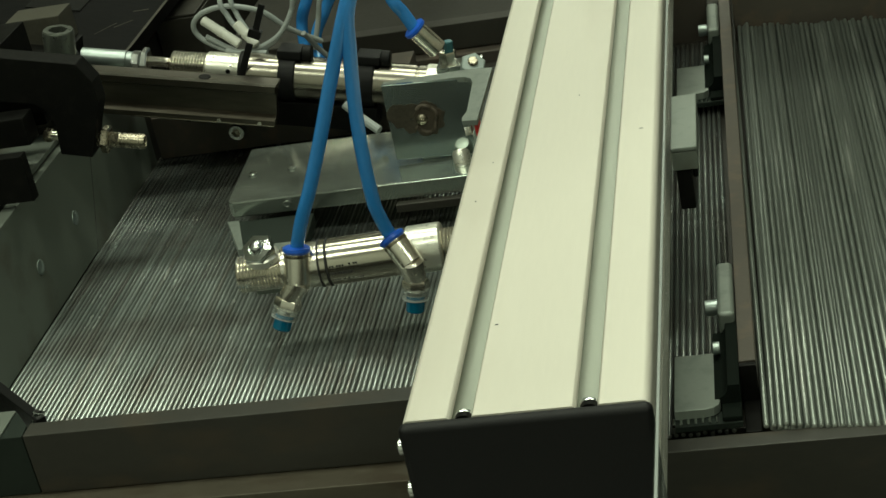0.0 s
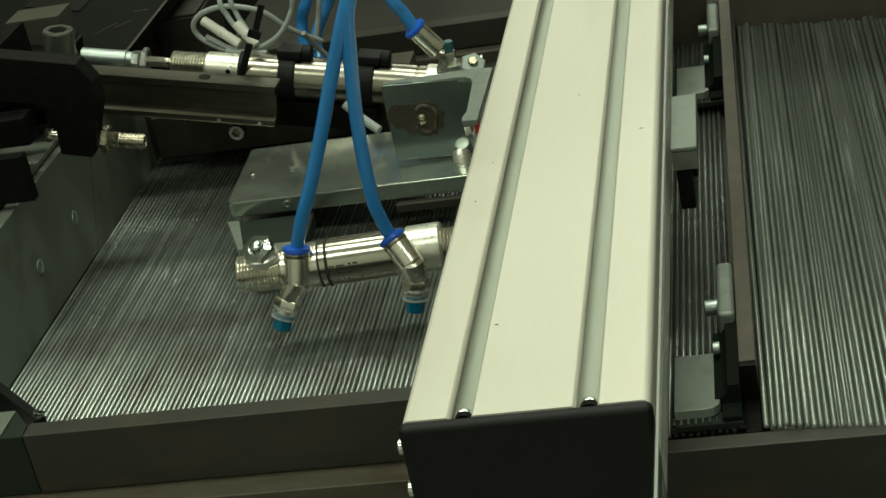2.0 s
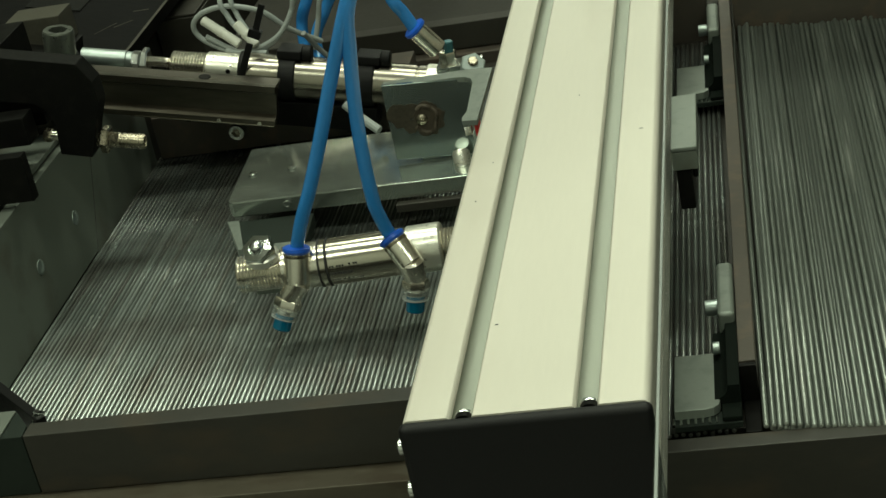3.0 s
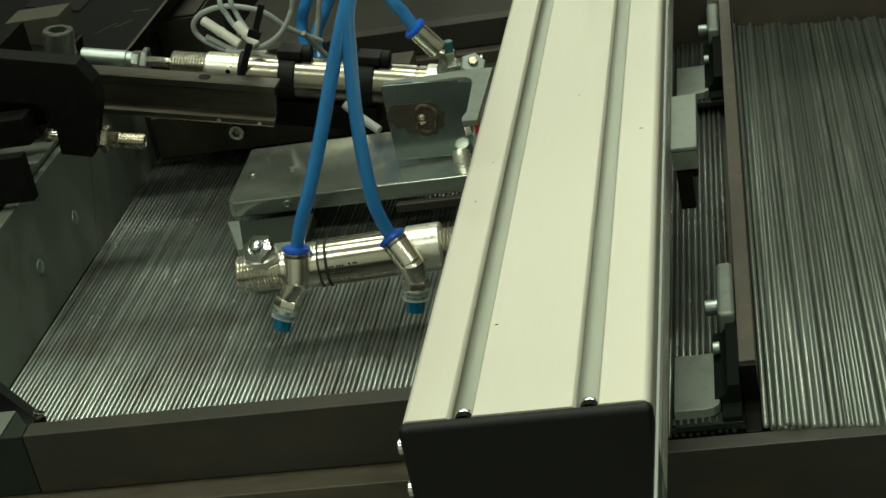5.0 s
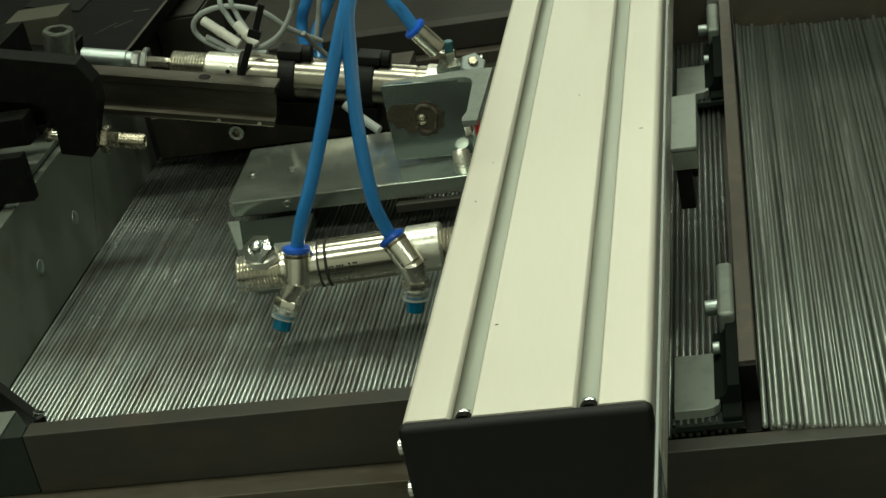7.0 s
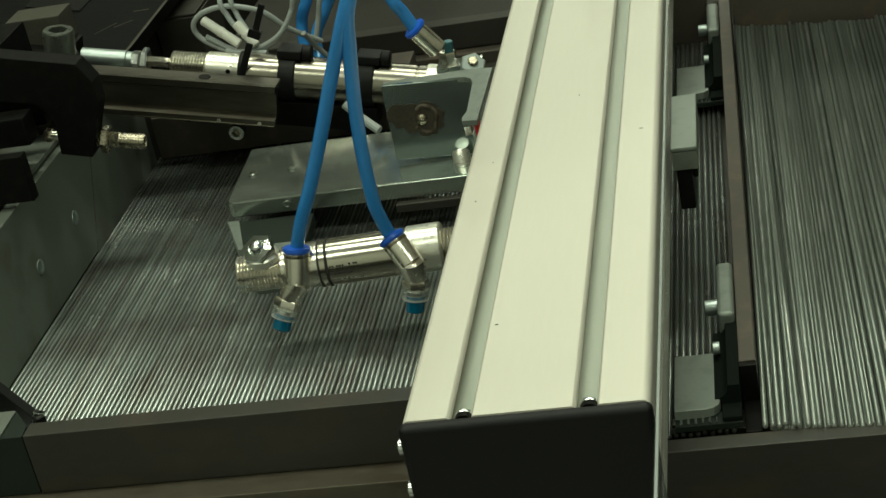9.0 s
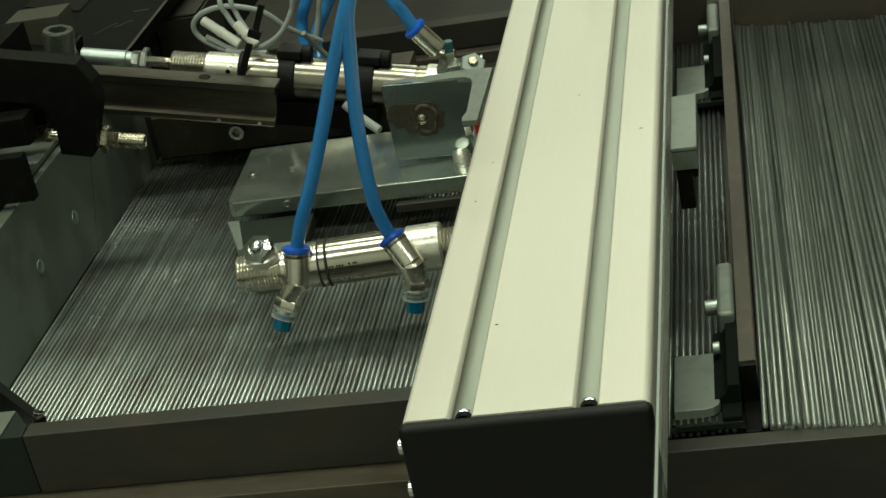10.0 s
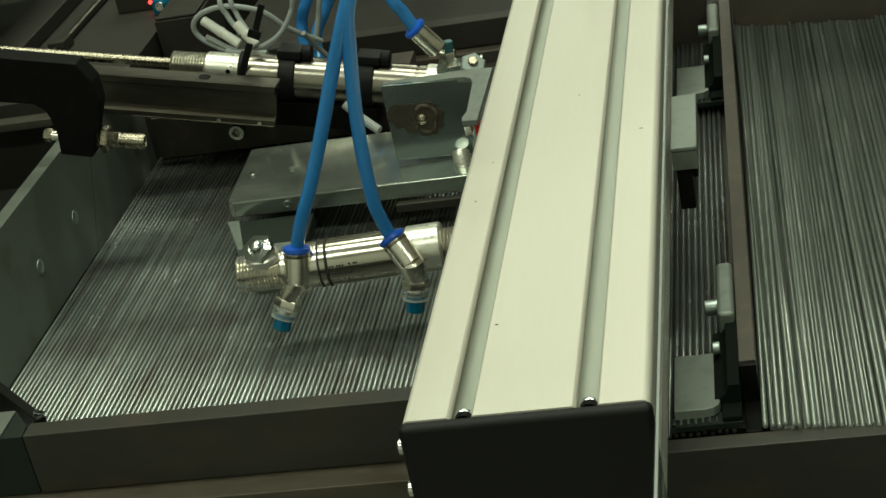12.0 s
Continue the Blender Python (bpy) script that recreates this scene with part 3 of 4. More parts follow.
def near_cylinder():
    ax, az = 0.213, -0.046
    t = thing("air_cylinder", pose(0, 0, 0), "short stainless air cylinder with two flow controls over the wires", "air cylinder", "air cylinders")

    def P(x):
        return (x, ax + (x + 0.11) * 0.07, az)
    part("thread", threaded(B(), P(-0.1575), P(-0.135), 0.0088, 0.0015, 28, 0.06), NICKEL, t, "threaded nose")
    part("rear_head", lathe(B(), P(-0.137), P(-0.1175), [(0, 0.0088), (0.001, 0.0098), (0.012, 0.0098), (0.013, 0.0106), (0.0195, 0.0106)], 32), NICKEL, t)
    part("tube", lathe(B(), P(-0.1185), P(-0.0785), [(0, 0.0102), (0.0006, 0.0110), (0.0030, 0.0110), (0.0034, 0.0104), (0.0040, 0.0104), (0.0044, 0.0109), (0.0395, 0.0109), (0.04, 0.0105)], 40), STAIN, t, "polished stainless tube")
    for gx in (-0.1190, -0.1153):
        part("groove", lathe(B(), P(gx), P(gx + 0.0007), [(0, 0.01105), (0.0001, 0.01112), (0.0006, 0.01112), (0.0007, 0.01105)], 40), INK, t, "dark groove")
    part("front_head", lathe(B(), P(-0.0785), P(-0.0625), [(0, 0.0102), (0.0008, 0.0110), (0.0152, 0.0110), (0.016, 0.0102)], 36), WHITEALU, t)
    part("front_thread", threaded(B(), P(-0.0626), P(-0.046), 0.0082, 0.0015, 24, 0.06), NICKEL, t)
    part("piston_rod", rod_between(B(), P(-0.046), P(-0.02), 0.004, 16), STAIN, t)
    for x0, x1, turn in ((-0.1125, -0.1065, 13), (-0.1035, -0.0985, 15), (-0.1125, -0.1030, -4), (-0.1145, -0.0975, -22)):
        bm = B()
        k0 = x0
        while k0 < x1:
            a = radians(turn)
            c = Vector((k0, P(k0)[1] - math.cos(a) * 0.01095, az + math.sin(a) * 0.01095))
            box(bm, -0.00045, 0.0004, -0.0001, 0.0001, -0.0006, 0.0006, 0, Matrix.Translation(c) @ pose(0, 0, 0, math.degrees(a), 0, 0))
            k0 += random.choice((0.0011, 0.0013, 0.0020))
        part("print", bm, INK, t, "row of small dark print")
    flow_control(t, (-0.1262, 0.2045, -0.0335), (-0.1285, 0.2, -0.0490), (-0.1340, 0.199, -0.0560), (-0.1395, 0.1944, -0.0682))
    flow_control(t, (-0.0822, 0.2045, -0.0335), (-0.0745, 0.199, -0.0450), (-0.0745, 0.2, -0.0535), (-0.0771, 0.1971, -0.0676))
    nut = part("nut", lathe(B(), (-0.1436, 0.2062, -0.0342), (-0.1444, 0.2030, -0.0290), [(0, 0.0078), (0.0030, 0.0080), (0.0042, 0.0074), (0.0046, 0.0046), (0.0036, 0.0042)], 24, 0), DARKNUT, t, "bright hexagon nut")
    part("bolt_end", lathe(B(), (-0.1438, 0.2048, -0.0318), (-0.1445, 0.2022, -0.0276), [(0, 0.0032), (0.0028, 0.0032), (0.0040, 0.0024), (0.0046, 0.0010)], 18), CHROME, nut)
    part("seat", rod_between(B(), (-0.1435, 0.2065, -0.0385), (-0.1434, 0.206, -0.0345), 0.0078, 24, 0.0006), WHITEALU, t)


near_cylinder()


def air_hose(name, pts, r, label):
    return solo(name, hose(B(), pts, r), BLUE, label, "air hose", "blue air hoses")


air_hose("air_hose", [(-0.1262, 0.2045, -0.0335), (-0.1195, 0.2015, -0.018), (-0.112, 0.2, -0.003), (-0.1015, 0.2, 0.021), (-0.0905, 0.2, 0.048), (-0.077, 0.2, 0.079), (-0.06, 0.21, 0.115), (-0.03, 0.28, 0.16), (0.0, 0.5, 0.16), (0.0, 0.84, 0.03)], 0.0031, "blue air hose rising from the cylinder's rear fitting")
air_hose("air_hose", [(-0.0822, 0.2045, -0.0335), (-0.0845, 0.202, -0.022), (-0.0855, 0.2, -0.010), (-0.0848, 0.2, 0.021), (-0.081, 0.2, 0.055), (-0.0745, 0.2, 0.082), (-0.05, 0.21, 0.115), (-0.02, 0.28, 0.155), (0.012, 0.5, 0.155), (0.012, 0.84, 0.03)], 0.0031, "blue air hose rising from the cylinder's front fitting")

# ---- tilted discharge unit: channel, jaw bracket, sensor, long cylinder ----
TILT = 12.5


def mount_block():
    t = thing("mount_block", pose(0, 0, 0), "black mounting block under the discharge channel", "block")
    part("block", box(B(), -0.2715, -0.118, 0.443, 0.50, -0.0805, -0.054, 0.0008), BROWN, t)
    part("post", box(B(), -0.245, -0.195, 0.43, 0.47, -0.0538, -0.045, 0.0006), BLACK, t)
    sc = part("screw", socket_head(B(), (-0.2195, 0.443, -0.0672), (-0.2195, 0.4365, -0.0672), 0.0048), CHROME, t, "bright socket screw")
    part("socket", lathe(B(), (-0.2195, 0.4392, -0.0672), (-0.2195, 0.4388, -0.0672), [(0, 0.0027), (0.0004, 0.0026)], 24, 0), DULLNI, sc)


mount_block()


def channel():
    t = thing("discharge_channel", pose(-0.2235, 0.390, -0.0250, 0, TILT, 0), "milled stainless discharge channel sloping down", "channel")
    part("upper_flange", box(B(), -0.060, 0.0475, 0.0041, 0.0135, 0.0085, 0.0105, 0.0004), CHANNEL, t)
    part("face", prism(B(), [(0.0, 0.0105), (0.0, 0.0068), (0.004, 0.0045), (0.004, -0.0075), (-0.001, -0.0095), (-0.001, -0.0125), (0.004, -0.0125), (0.009, -0.0095), (0.009, 0.0085), (0.004, 0.0105)], "x", -0.058, 0.0470), CHANNEL, t)
    part("worn_lip", box(B(), -0.035, 0.0468, -0.0014, -0.0008, -0.0128, -0.0121, 0.0002), BRUSHED, t, "bright strip along the lower lip")
    part("web", box(B(), -0.05, 0.035, 0.0092, 0.045, -0.0165, -0.004, 0.0006), DARKST, t)
    part("hole", lathe(B(), (0.006, 0.0075, 0.0105), (0.006, 0.0075, 0.0108), [(0, 0.0035), (0.0003, 0.0033)], 20), BLACK, t)
    for x in (0.0155, 0.0385):
        part("pin", rod_between(B(), (x, -0.0012, -0.011), (x, -0.0022, -0.011), 0.0012, 10), NICKEL, t)


channel()


def jaw_bracket():
    t = thing("jaw_bracket", pose(0, 0, 0), "black steel hook-shaped bracket holding a sensor", "bracket")
    part("hook", prism(B(), [(-0.36, 0.062), (-0.281, 0.043), (-0.2445, 0.0345), (-0.2385, 0.024), (-0.2385, 0.012), (-0.250, -0.016), (-0.266, -0.012), (-0.2645, 0.003), (-0.267, 0.012), (-0.272, 0.0165), (-0.289, 0.020), (-0.36, 0.037)], "y", 0.300, 0.3125, 0.0007), BLACK, t)
    part("arm", box(B(), -0.46, -0.355, 0.300, 0.325, 0.036, 0.063, 0.001), BLACK, t)
    part("column", box(B(), -0.48, -0.44, 0.298, 0.33, -0.1275, 0.063, 0.001), BLACK, t)
    d = Vector((0.9789, 0, -0.2039))
    a = Vector((-0.2480, 0.308, -0.0090))
    s = part("sensor", lathe(B(), a, a + d, [(0, 0.0038), (0.0125, 0.0038), (0.0128, 0.0034), (0.0135, 0.0034), (0.0138, 0.0040), (0.0242, 0.0040), (0.0252, 0.0036), (0.0252, 0.0026), (0.0246, 0.0024)], 28), DULLNI, t, "nickel barrel sensor")
    part("sensor_thread", threaded(B(), a + d * 0.006, a + d * 0.013, 0.0041, 0.0009, 24, 0.06), DULLNI, s)
    part("lock_nut", hexagon(B(), a + d * 0.0028, a + d * 0.0072, 0.0072), DULLNI, s, "nickel lock nut")
    part("rear_nut", hexagon(B(), a - d * 0.0275, a - d * 0.0235, 0.0036), DULLNI, s, "dull rear nut")
    part("rear_shank", rod_between(B(), a - d * 0.0235, a - d * 0.0165, 0.0026, 16), NICKEL, s)


jaw_bracket()


def far_cylinder():
    t = thing("air_cylinder", pose(-0.2435, 0.43, -0.0170, 0, TILT, 0), "long stainless air cylinder with black sensor clamps", "air cylinder", "air cylinders")
    part("thread", threaded(B(), (0, 0, 0), (0.021, 0, 0), 0.0078, 0.0017, 28, 0.07), NICKEL, t, "threaded nose")
    part("front_head", lathe(B(), (0.0205, 0, -0.001), (0.0425, 0, -0.001), [(0, 0.0085), (0.0008, 0.0094), (0.021, 0.0094), (0.022, 0.009)], 36), WHITEALU, t, "pale cylinder head")
    part("port", lathe(B(), (0.0345, -0.0093, 0.0015), (0.0345, -0.0098, 0.0015), [(0, 0.0014), (0.0005, 0.0013)], 16), BLACK, t)
    part("tube", lathe(B(), (0.0425, 0, -0.003), (0.1485, 0, -0.003), [(0, 0.0088), (0.0012, 0.0122), (0.002, 0.0124), (0.099, 0.0124), (0.0994, 0.0117), (0.1004, 0.0117), (0.1008, 0.0124), (0.105, 0.0124), (0.106, 0.011)], 44), BRUSHED, t, "polished stainless tube")
    part("rear_head", lathe(B(), (0.1475, 0, -0.001), (0.160, 0, -0.001), [(0, 0.0112), (0.001, 0.0116), (0.0115, 0.0116), (0.0125, 0.0110)], 36), WHITEALU, t, "pale rear head")
    for x in (0.0635, 0.1085):
        c = part("sensor_clamp", lathe(B(), (x, 0, -0.003), (x + 0.0095, 0, -0.003), [(0, 0.0131), (0.0006, 0.0136), (0.0089, 0.0136), (0.0095, 0.0131)], 36), TIE, t, "black nylon clamp band")
        part("clamp_block", box(B(), x - 0.0015, x + 0.0125, -0.006, 0.008, 0.0095, 0.0150, 0.0012), TIE, c)
        part("clamp_screw", rod_between(B(), (x + 0.0122, 0.0, 0.0125), (x + 0.0180, 0.0, 0.0125), 0.0046, 18, 0.0008), TIE, c)
    part("foot", box(B(), 0.046, 0.12, -0.008, 0.02, -0.030, -0.0152, 0.001), BLACK, t)


far_cylinder()


def far_elbow():
    t = thing("hose_elbow", pose(0, 0, 0), "nickel-plated push-in elbow with blue collar", "hose fitting")
    top, mid = Vector((-0.094, 0.40, -0.006)), Vector((-0.084, 0.402, -0.0205))
    d = (mid - top).normalized()
    part("body", rod_between(B(), top + d * 0.001, mid, 0.0056, 24, 0.0006), NICKEL, t)
    part("collar", lathe(B(), top - d * 0.0014, top + d * 0.0014, [(0, 0.0056), (0.0006, 0.0066), (0.0022, 0.0066), (0.0028, 0.006)], 24), COLLAR, t, "blue release collar")
    part("knob", rod_between(B(), (-0.0795, 0.405, -0.026), (-0.0785, 0.405, -0.0172), 0.0027, 18, 0.0005), MURKY, t, "teal-blue adjusting screw")
    part("nut", hexagon(B(), (-0.0806, 0.405, -0.0310), (-0.0800, 0.405, -0.0230), 0.0050), NICKEL, t)
    part("wing_bolt", hexagon(B(), (-0.0675, 0.400, -0.0335), (-0.0655, 0.396, -0.0290), 0.0074), ZINC, t, "bright hexagon bolt")
    part("bolt_end", rod_between(B(), (-0.0663, 0.3985, -0.0300), (-0.0653, 0.3960, -0.0268), 0.0028, 14, 0.0006), DULLNI, t)
    part("seat", box(B(), -0.087, -0.062, 0.399, 0.412, -0.046, -0.0300, 0.001), DARKNUT, t)


far_elbow()
air_hose("air_hose", [(-0.094, 0.40, -0.006), (-0.0985, 0.40, 0.004), (-0.104, 0.40, 0.016), (-0.115, 0.42, 0.05), (-0.12, 0.5, 0.09), (-0.10, 0.7, 0.08), (-0.10, 0.84, 0.02)], 0.0035, "blue air hose rising from the elbow fitting")
air_hose("air_hose", [(-0.168, 0.47, -0.045), (-0.172, 0.485, -0.032), (-0.163, 0.49, -0.016), (-0.152, 0.5, 0.004), (-0.14, 0.56, 0.05), (-0.13, 0.84, 0.02)], 0.0034, "blue air hose behind the long cylinder")
air_hose("air_hose", [(-0.182, 0.49, -0.05), (-0.183, 0.50, -0.028), (-0.176, 0.50, -0.012), (-0.165, 0.52, 0.01), (-0.15, 0.6, 0.06), (-0.15, 0.84, 0.02)], 0.0036, "blue air hose behind the long cylinder")


def cables():
    rows = [
        [(-0.190, 0.44, -0.022), (-0.212, 0.445, -0.020), (-0.229, 0.45, -0.012), (-0.2325, 0.45, -0.003), (-0.225, 0.45, 0.004), (-0.21, 0.452, 0.005), (-0.192, 0.455, -0.002), (-0.180, 0.46, -0.016), (-0.165, 0.47, -0.03)],
        [(-0.226, 0.448, -0.010), (-0.205, 0.444, -0.0215), (-0.187, 0.445, -0.018), (-0.174, 0.45, -0.004), (-0.169, 0.455, 0.012), (-0.16, 0.50, 0.05), (-0.15, 0.84, 0.02)],
        [(-0.215, 0.444, -0.019), (-0.200, 0.443, -0.0205), (-0.182, 0.446, -0.014), (-0.171, 0.452, 0.002), (-0.166, 0.46, 0.02), (-0.155, 0.52, 0.05), (-0.14, 0.84, 0.02)],
        [(-0.204, 0.445, -0.010), (-0.211, 0.45, 0.0), (-0.214, 0.455, 0.012), (-0.212, 0.5, 0.04), (-0.20, 0.84, 0.02)],
        [(-0.2, 0.446, -0.010), (-0.206, 0.452, 0.0), (-0.208, 0.457, 0.012), (-0.206, 0.5, 0.04), (-0.19, 0.84, 0.02)],
        [(-0.172, 0.46, -0.02), (-0.168, 0.47, -0.034), (-0.163, 0.475, -0.044), (-0.16, 0.475, -0.052)],
        [(-0.172, 0.475, -0.036), (-0.167, 0.48, -0.02), (-0.162, 0.485, 0.0), (-0.155, 0.52, 0.04), (-0.145, 0.84, 0.02)],
    ]
    for r in rows:
        solo("sensor_cable", hose(B(), r, 0.0016, 10), CABLE, "thin grey sensor cable looped behind the cylinder", "cable", "grey sensor cables")
    for p, q in (((-0.226, 0.449, 0.0), (-0.206, 0.444, -0.016)), ((-0.206, 0.447, -0.004), (-0.196, 0.442, -0.0175))):
        t = thing("cable_plug", pose(0, 0, 0), "pale plastic inline cable plug", "cable plug", "cable plugs")
        part("shell", rod_between(B(), p, q, 0.0028, 12, 0.0006), PALE, t)
        part("ring", rod_between(B(), Vector(p).lerp(Vector(q), 0.45), Vector(p).lerp(Vector(q), 0.55), 0.0031, 12, 0.0002), PALE, t)
    t = thing("cable_tie", pose(0, 0, 0), "black nylon cable tie round the cylinder and cables", "cable tie")

    def strap(p, q, w, n):
        p, q = Vector(p), Vector(q)
        return box(B(), -w, w, -n, n, -(q - p).length / 2, (q - p).length / 2, 0.0003, Matrix.Translation((p + q) / 2) @ pose(0, 0, 0, 0, math.degrees(math.atan2(q.x - p.x, q.z - p.z)), 0))
    part("tail", strap((-0.1896, 0.4285, -0.0032), (-0.1828, 0.4285, 0.0106), 0.0019, 0.0006), TIE, t)
    part("head", strap((-0.1920, 0.4285, -0.0077), (-0.1896, 0.4285, -0.0032), 0.0036, 0.0026), TIE, t)
    part("riser", strap((-0.2011, 0.4185, -0.0252), (-0.1920, 0.4185, -0.0077), 0.0020, 0.0006), TIE, t)
    part("band", lathe(B(), (-0.2045, 0.43, -0.0258), (-0.2010, 0.43, -0.0266), [(0, 0.0100), (0.0004, 0.0104), (0.0032, 0.0104), (0.0036, 0.01)], 28), TIE, t)
    solo("sensor_cable", hose(B(), [(-0.134, 0.372, -0.033), (-0.126, 0.368, -0.040), (-0.116, 0.362, -0.0465)], 0.0024, 10), CABLE, "pale cable end lying under the long cylinder", "cable", "grey sensor cables")


cables()

# ---- background of the discharge side ----
solo("machine_table", box(B(), -0.62, -0.294, 0.452, 0.82, -0.128, -0.036, 0.001), TABLE, "worn grey-brown machine table", "machine table", kind="structure")


def guide_rail():
    t = thing("guide_rail", pose(0, 0, 0), "dark guide rail lying on the machine table", "guide rail")
    part("rail", box(B(), -0.402, -0.376, 0.455, 0.80, -0.0358, -0.026, 0.001), DARKST, t)
    part("rod", rod_between(B(), (-0.3565, 0.455, -0.0333), (-0.3565, 0.80, -0.0333), 0.0025, 16), CHANNEL, t)
    part("stop_bar", box(B(), -0.50, -0.331, 0.4400, 0.4515, -0.0490, -0.0440, 0.0006), TAN, t, "tan steel stop bar")
    part("clip", box(B(), -0.3625, -0.3505, 0.535, 0.552, -0.0358, -0.0285, 0.001), DARKST, t)


guide_rail()


def led_box():
    t = thing("valve_sensor", pose(0, 0, 0), "dark sensor box with a red light", "sensor")
    part("housing", box(B(), -0.335, -0.302, 0.60, 0.64, -0.0359, -0.022, 0.001), DARKST, t)
    part("light", lathe(B(), (-0.3105, 0.5998, -0.0305), (-0.3105, 0.5985, -0.0305), [(0, 0.0014), (0.001, 0.0013), (0.0013, 0.0006)], 12), LED, t, "lit red indicator")
    t = thing("valve", pose(0, 0, 0), "blue and chrome pneumatic valve", "valve")
    part("body", box(B(), -0.305, -0.285, 0.585, 0.615, -0.0359, -0.026, 0.0015), KNOB, t)
    part("screw", socket_head(B(), (-0.2985, 0.585, -0.0295), (-0.2985, 0.581, -0.0290), 0.003), CHROME, t)


led_box()


def rear_bars():
    t = thing("rear_cross_bar", pose(0, 0, 0), "dark brown steel cross bars behind the long cylinder", "cross bar")
    part("upper_bar", box(B(), -0.263, -0.056, 0.550, 0.562, -0.0755, -0.058, 0.001), DARKST, t)
    part("ledge", box(B(), -0.263, -0.056, 0.541, 0.562, -0.128, -0.076, 0.001), BROWN, t, "lighter lower ledge")
    t = thing("terminal_box", pose(0, 0, 0), "dark brown steel box beside the machine table", "box")
    part("body", box(B(), -0.2925, -0.2635, 0.548, 0.60, -0.128, -0.0285, 0.0008), DARKST, t)
    part("lid", box(B(), -0.2915, -0.2645, 0.549, 0.599, -0.0283, -0.0265, 0.0006), DARKST, t)


rear_bars()
solo("rear_tray", box(B(), -0.2630, -0.04, 0.563, 0.82, -0.128, -0.066, 0.001), TABLE, "worn grey sheet metal behind the cross bars", "tray", kind="structure")


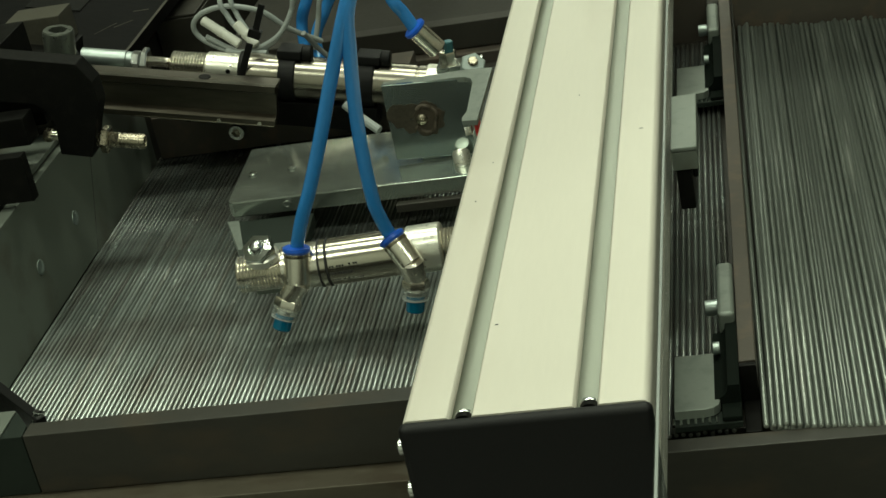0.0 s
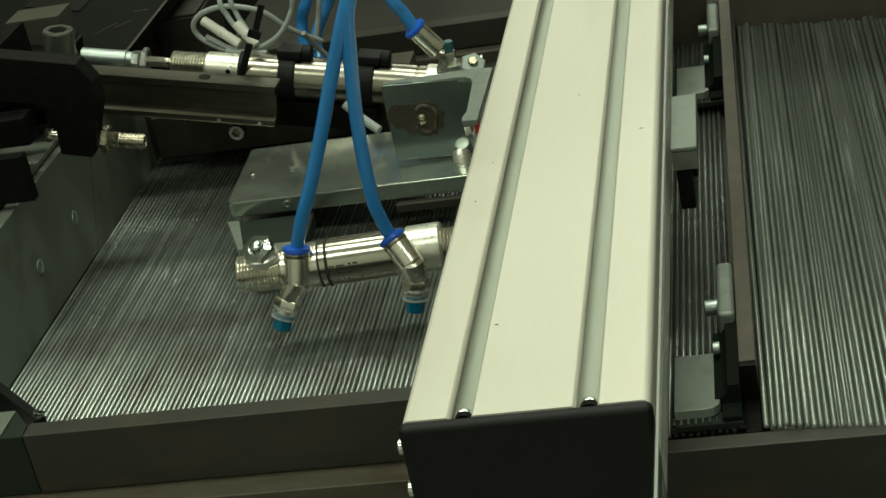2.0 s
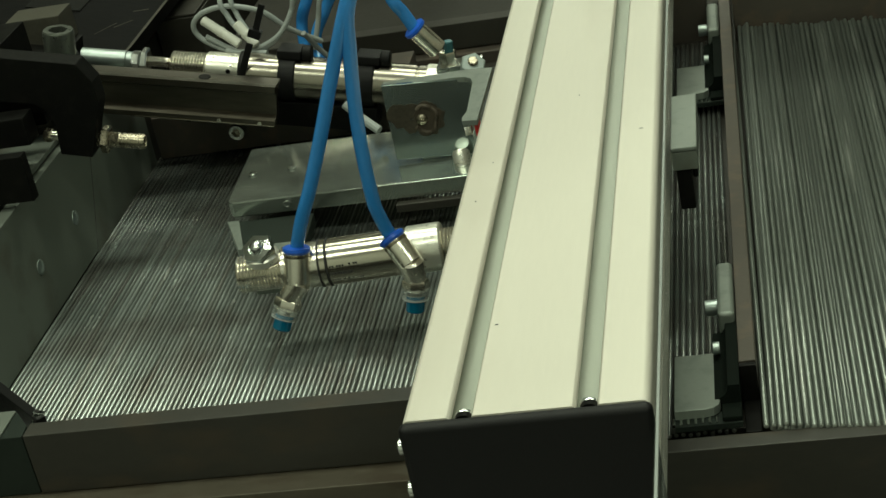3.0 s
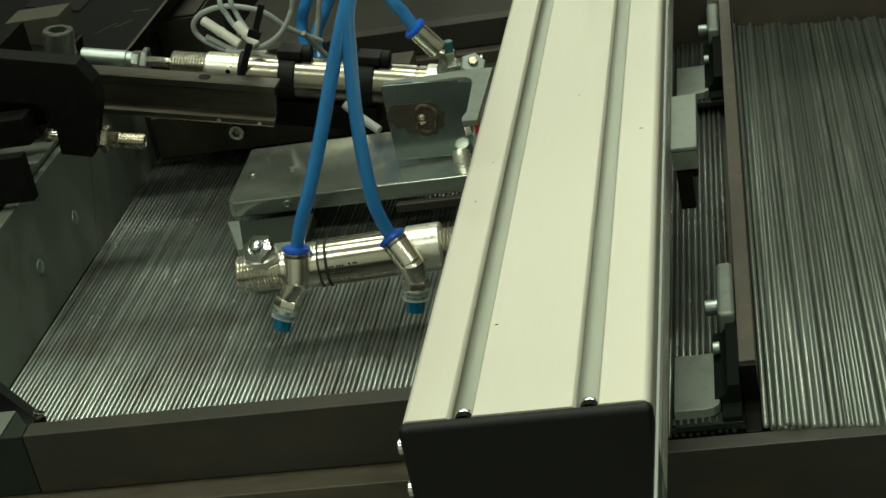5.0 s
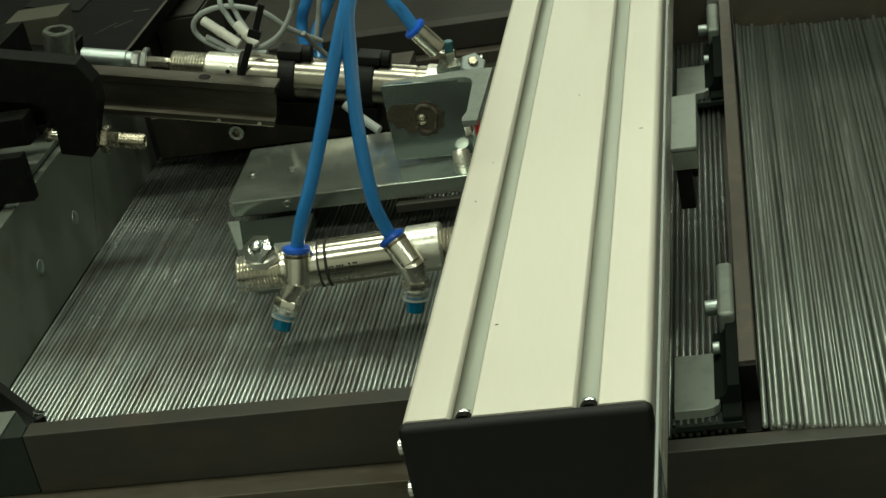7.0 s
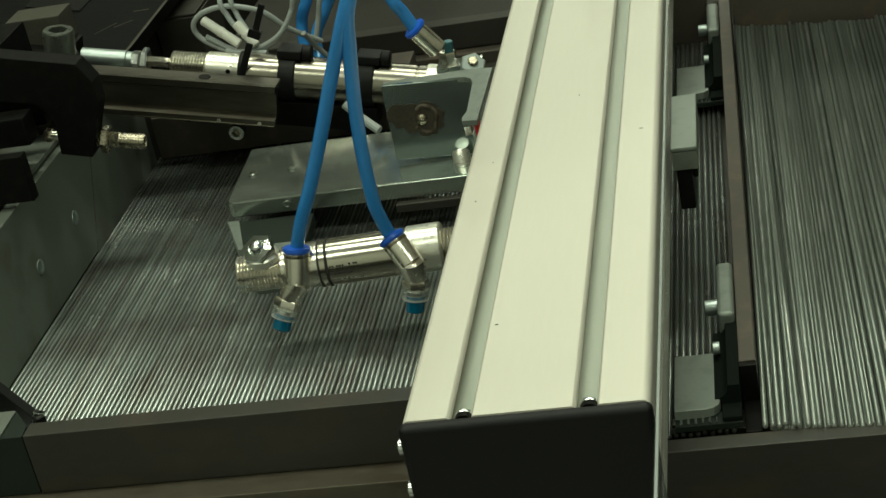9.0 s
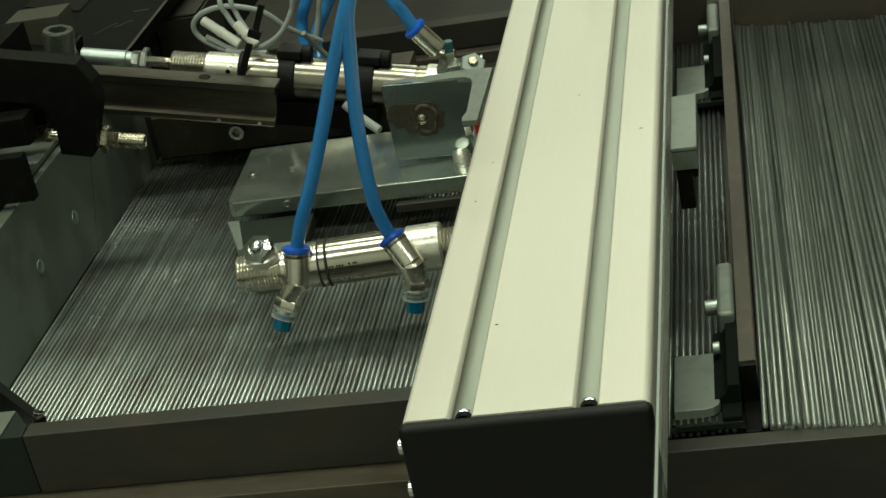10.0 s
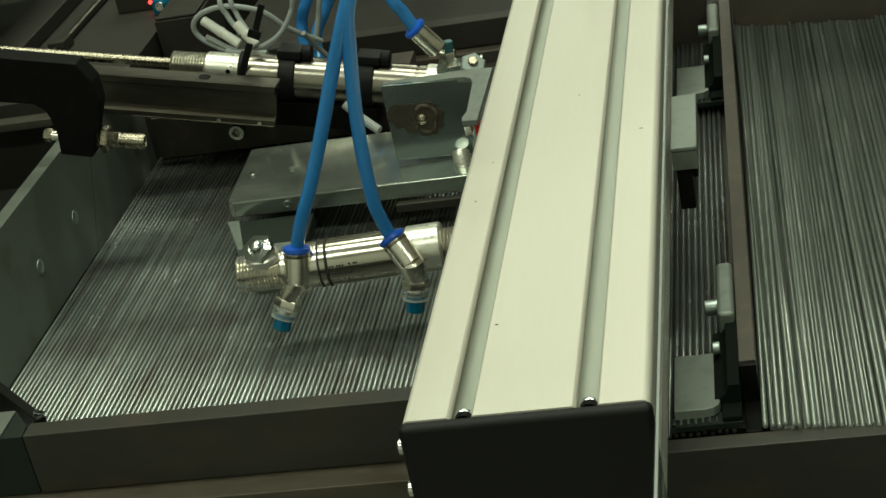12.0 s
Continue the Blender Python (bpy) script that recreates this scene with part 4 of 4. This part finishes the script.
# ---- moving carriage ----
def carriage():
    t = thing("clamp_carriage", pose(0, 0, 0), "black clamp carriage with a large socket bolt", "carriage")
    home = pose(-0.262, 0.43, -0.0125, 0, TILT, 0)

    def L(x, y=0.0, z=0.0):
        return home @ Vector((x, y, z))
    part("clevis", lathe(B(), L(-0.034), L(-0.0025), [(0, 0.0052), (0.026, 0.0052), (0.0265, 0.0047), (0.0315, 0.0047)], 24), ZINC, t, "bright rod end")
    part("rod_nut", hexagon(B(), L(-0.0045), L(0.0005), 0.0056), CHROME, t)
    part("lock_nut", hexagon(B(), L(0.001), L(0.0052), 0.0078), CHROME, t)
    part("rod_thread", threaded(B(), L(0.005), L(0.0165), 0.0030, 0.0012, 18, 0.1), NICKEL, t)
    part("piston_rod", rod_between(B(), L(0.0165), L(0.15), 0.0028, 18), DULLNI, t, "polished piston rod")
    p = part("plate", box(B(), -0.15, -0.0125, 0.010, 0.25, -0.0115, -0.0020, 0.0008, home), SCRATCHED, t, "black plate with scratches")
    # highlight along the plate's edge, built as a bright strip
    part("worn_edge", box(B(), -0.0142, -0.0126, 0.012, 0.249, -0.0019, -0.0015, 0.0001, home), CHANNEL, p, "bright strip for the highlight on the plate's edge")
    for sx, sy, n, a in ((-0.028, 0.060, 0.016, 62), (-0.036, 0.050, 0.022, 70), (-0.024, 0.085, 0.010, 35), (-0.045, 0.105, 0.013, 12), (-0.031, 0.125, 0.020, 80)):
        part("scratch", box(B(), -n / 2, n / 2, -0.0003, 0.0003, 0, 0.0002, 0, home @ pose(sx, sy, -0.0020, 0, 0, a)), CHANNEL, p, "bright scratch")
    part("cut_out", box(B(), -0.095, -0.060, 0.075, 0.13, -0.0019, -0.0012, 0.0002, home), BLACK, p)
    part("yoke", box(B(), -0.12, -0.0135, -0.105, -0.065, 0.010, 0.0265, 0.001, home), BLACK, t)
    part("yoke_base", box(B(), -0.12, -0.036, -0.064, 0.009, -0.006, 0.010, 0.001, home), BLACK, t)
    b = part("bolt", socket_head(B(), (-0.2700, 0.345, 0.0260), (-0.2675, 0.345, 0.0392), 0.0082), BOLTM, t, "large socket bolt")
    part("socket", lathe(B(), (-0.2687, 0.345, 0.0331), (-0.2686, 0.345, 0.0335), [(0, 0.0048), (0.0004, 0.0047)], 24, 0), BLACK, b)
    part("washer", rod_between(B(), (-0.2703, 0.345, 0.0245), (-0.2700, 0.345, 0.0260), 0.0092, 24), BLACK, b)
    part("block", box(B(), -0.330, -0.2975, 0.418, 0.440, 0.006, 0.0245, 0.0008), TAN, t, "tan metal block")
    part("lower_jaw", box(B(), -0.36, -0.2630, 0.250, 0.257, -0.0145, 0.0095, 0.0008), BLACK, t)
    part("back_body", box(B(), -0.37, -0.2895, 0.345, 0.40, -0.012, 0.012, 0.001), BLACK, t)
    part("front_arm", box(B(), -0.37, -0.2720, 0.283, 0.2965, 0.0015, 0.0165, 0.001), BLACK, t)
    part("jaw_plate", box(B(), -0.345, -0.2790, 0.2800, 0.338, -0.0170, -0.0142, 0.0006), WALLM, t, "grey-green plate under the jaw")
    part("jaw_arm", box(B(), -0.36, -0.315, 0.2572, 0.40, -0.0145, 0.004, 0.0008), BLACK, t)
    part("jaw_post", box(B(), -0.36, -0.31, 0.36, 0.40, 0.004, 0.03, 0.0008), BLACK, t)
    return t


clamp = carriage()


# ---- what moves ----
def motions():
    home = pose(0, 0, 0)
    out = pose(-0.118 * math.cos(radians(TILT)), 0, 0.118 * math.sin(radians(TILT)))
    rows = [(0.0, home)]
    for a, b in ((0.72, 1.48), (3.12, 3.88), (5.45, 6.29), (7.85, 8.62)):
        rows += [(a, home), (a + 0.11, out), (b, out), (b + 0.11, home)]
    rows += [(11.68, home), (11.80, out), (12.0, out)]
    walk(clamp, rows)

    # the gate sinks along its slanted guide
    shut, sunk = pose(0, 0, 0), pose(0, -0.0503, -0.085)
    rows = [(0.0, shut)]
    for a, b in ((1.34, 1.70), (3.76, 4.1), (6.20, 6.44), (8.6, 8.84)):
        rows += [(a, shut), (a + 0.12, sunk), (b, sunk), (b + 0.13, shut)]
    rows += [(12.0, shut)]
    walk(gate, rows)

    rest, pushed = pose(0, 0, 0), pose(-0.0103, 0, 0)
    strokes = ((3.68, 4.70), (5.75, 6.81), (7.80, 8.81))
    rows = [(0.0, rest)]
    for a, b in strokes:
        rows += [(a, rest), (a + 0.10, pushed), (b, pushed), (b + 0.08, rest)]
    rows += [(12.0, rest)]
    walk(pusher, rows)

    random.seed(7)
    for ob, x, y, z, spin, yaw, tilt in HOPPER:
        near = max(0.0, 1.0 - (x - 0.0745) / 0.16)
        d = 0.0
        rows = [(0.0, pose(x, y, z, tilt, spin, yaw))]
        for a, b in strokes:
            rows.append((a, pose(x + d, y, z, tilt, spin, yaw)))
            s = -0.0090 * (0.55 + 0.45 * near)
            rows.append((a + 0.13, pose(x + d + s, y, z, tilt, spin, yaw)))
            rows.append((b, pose(x + d + s, y, z, tilt, spin, yaw)))
            d = random.uniform(-0.0005, 0.0005)
            yaw += random.uniform(-0.05, 0.05)
            tilt += random.uniform(-0.06, 0.06)
            rows.append((b + 0.12, pose(x + d, y, z, tilt, spin + 40, yaw)))
            spin += 40
        rows.append((12.0, pose(x + d, y, z, tilt, spin, yaw)))
        walk(ob, rows)


motions()
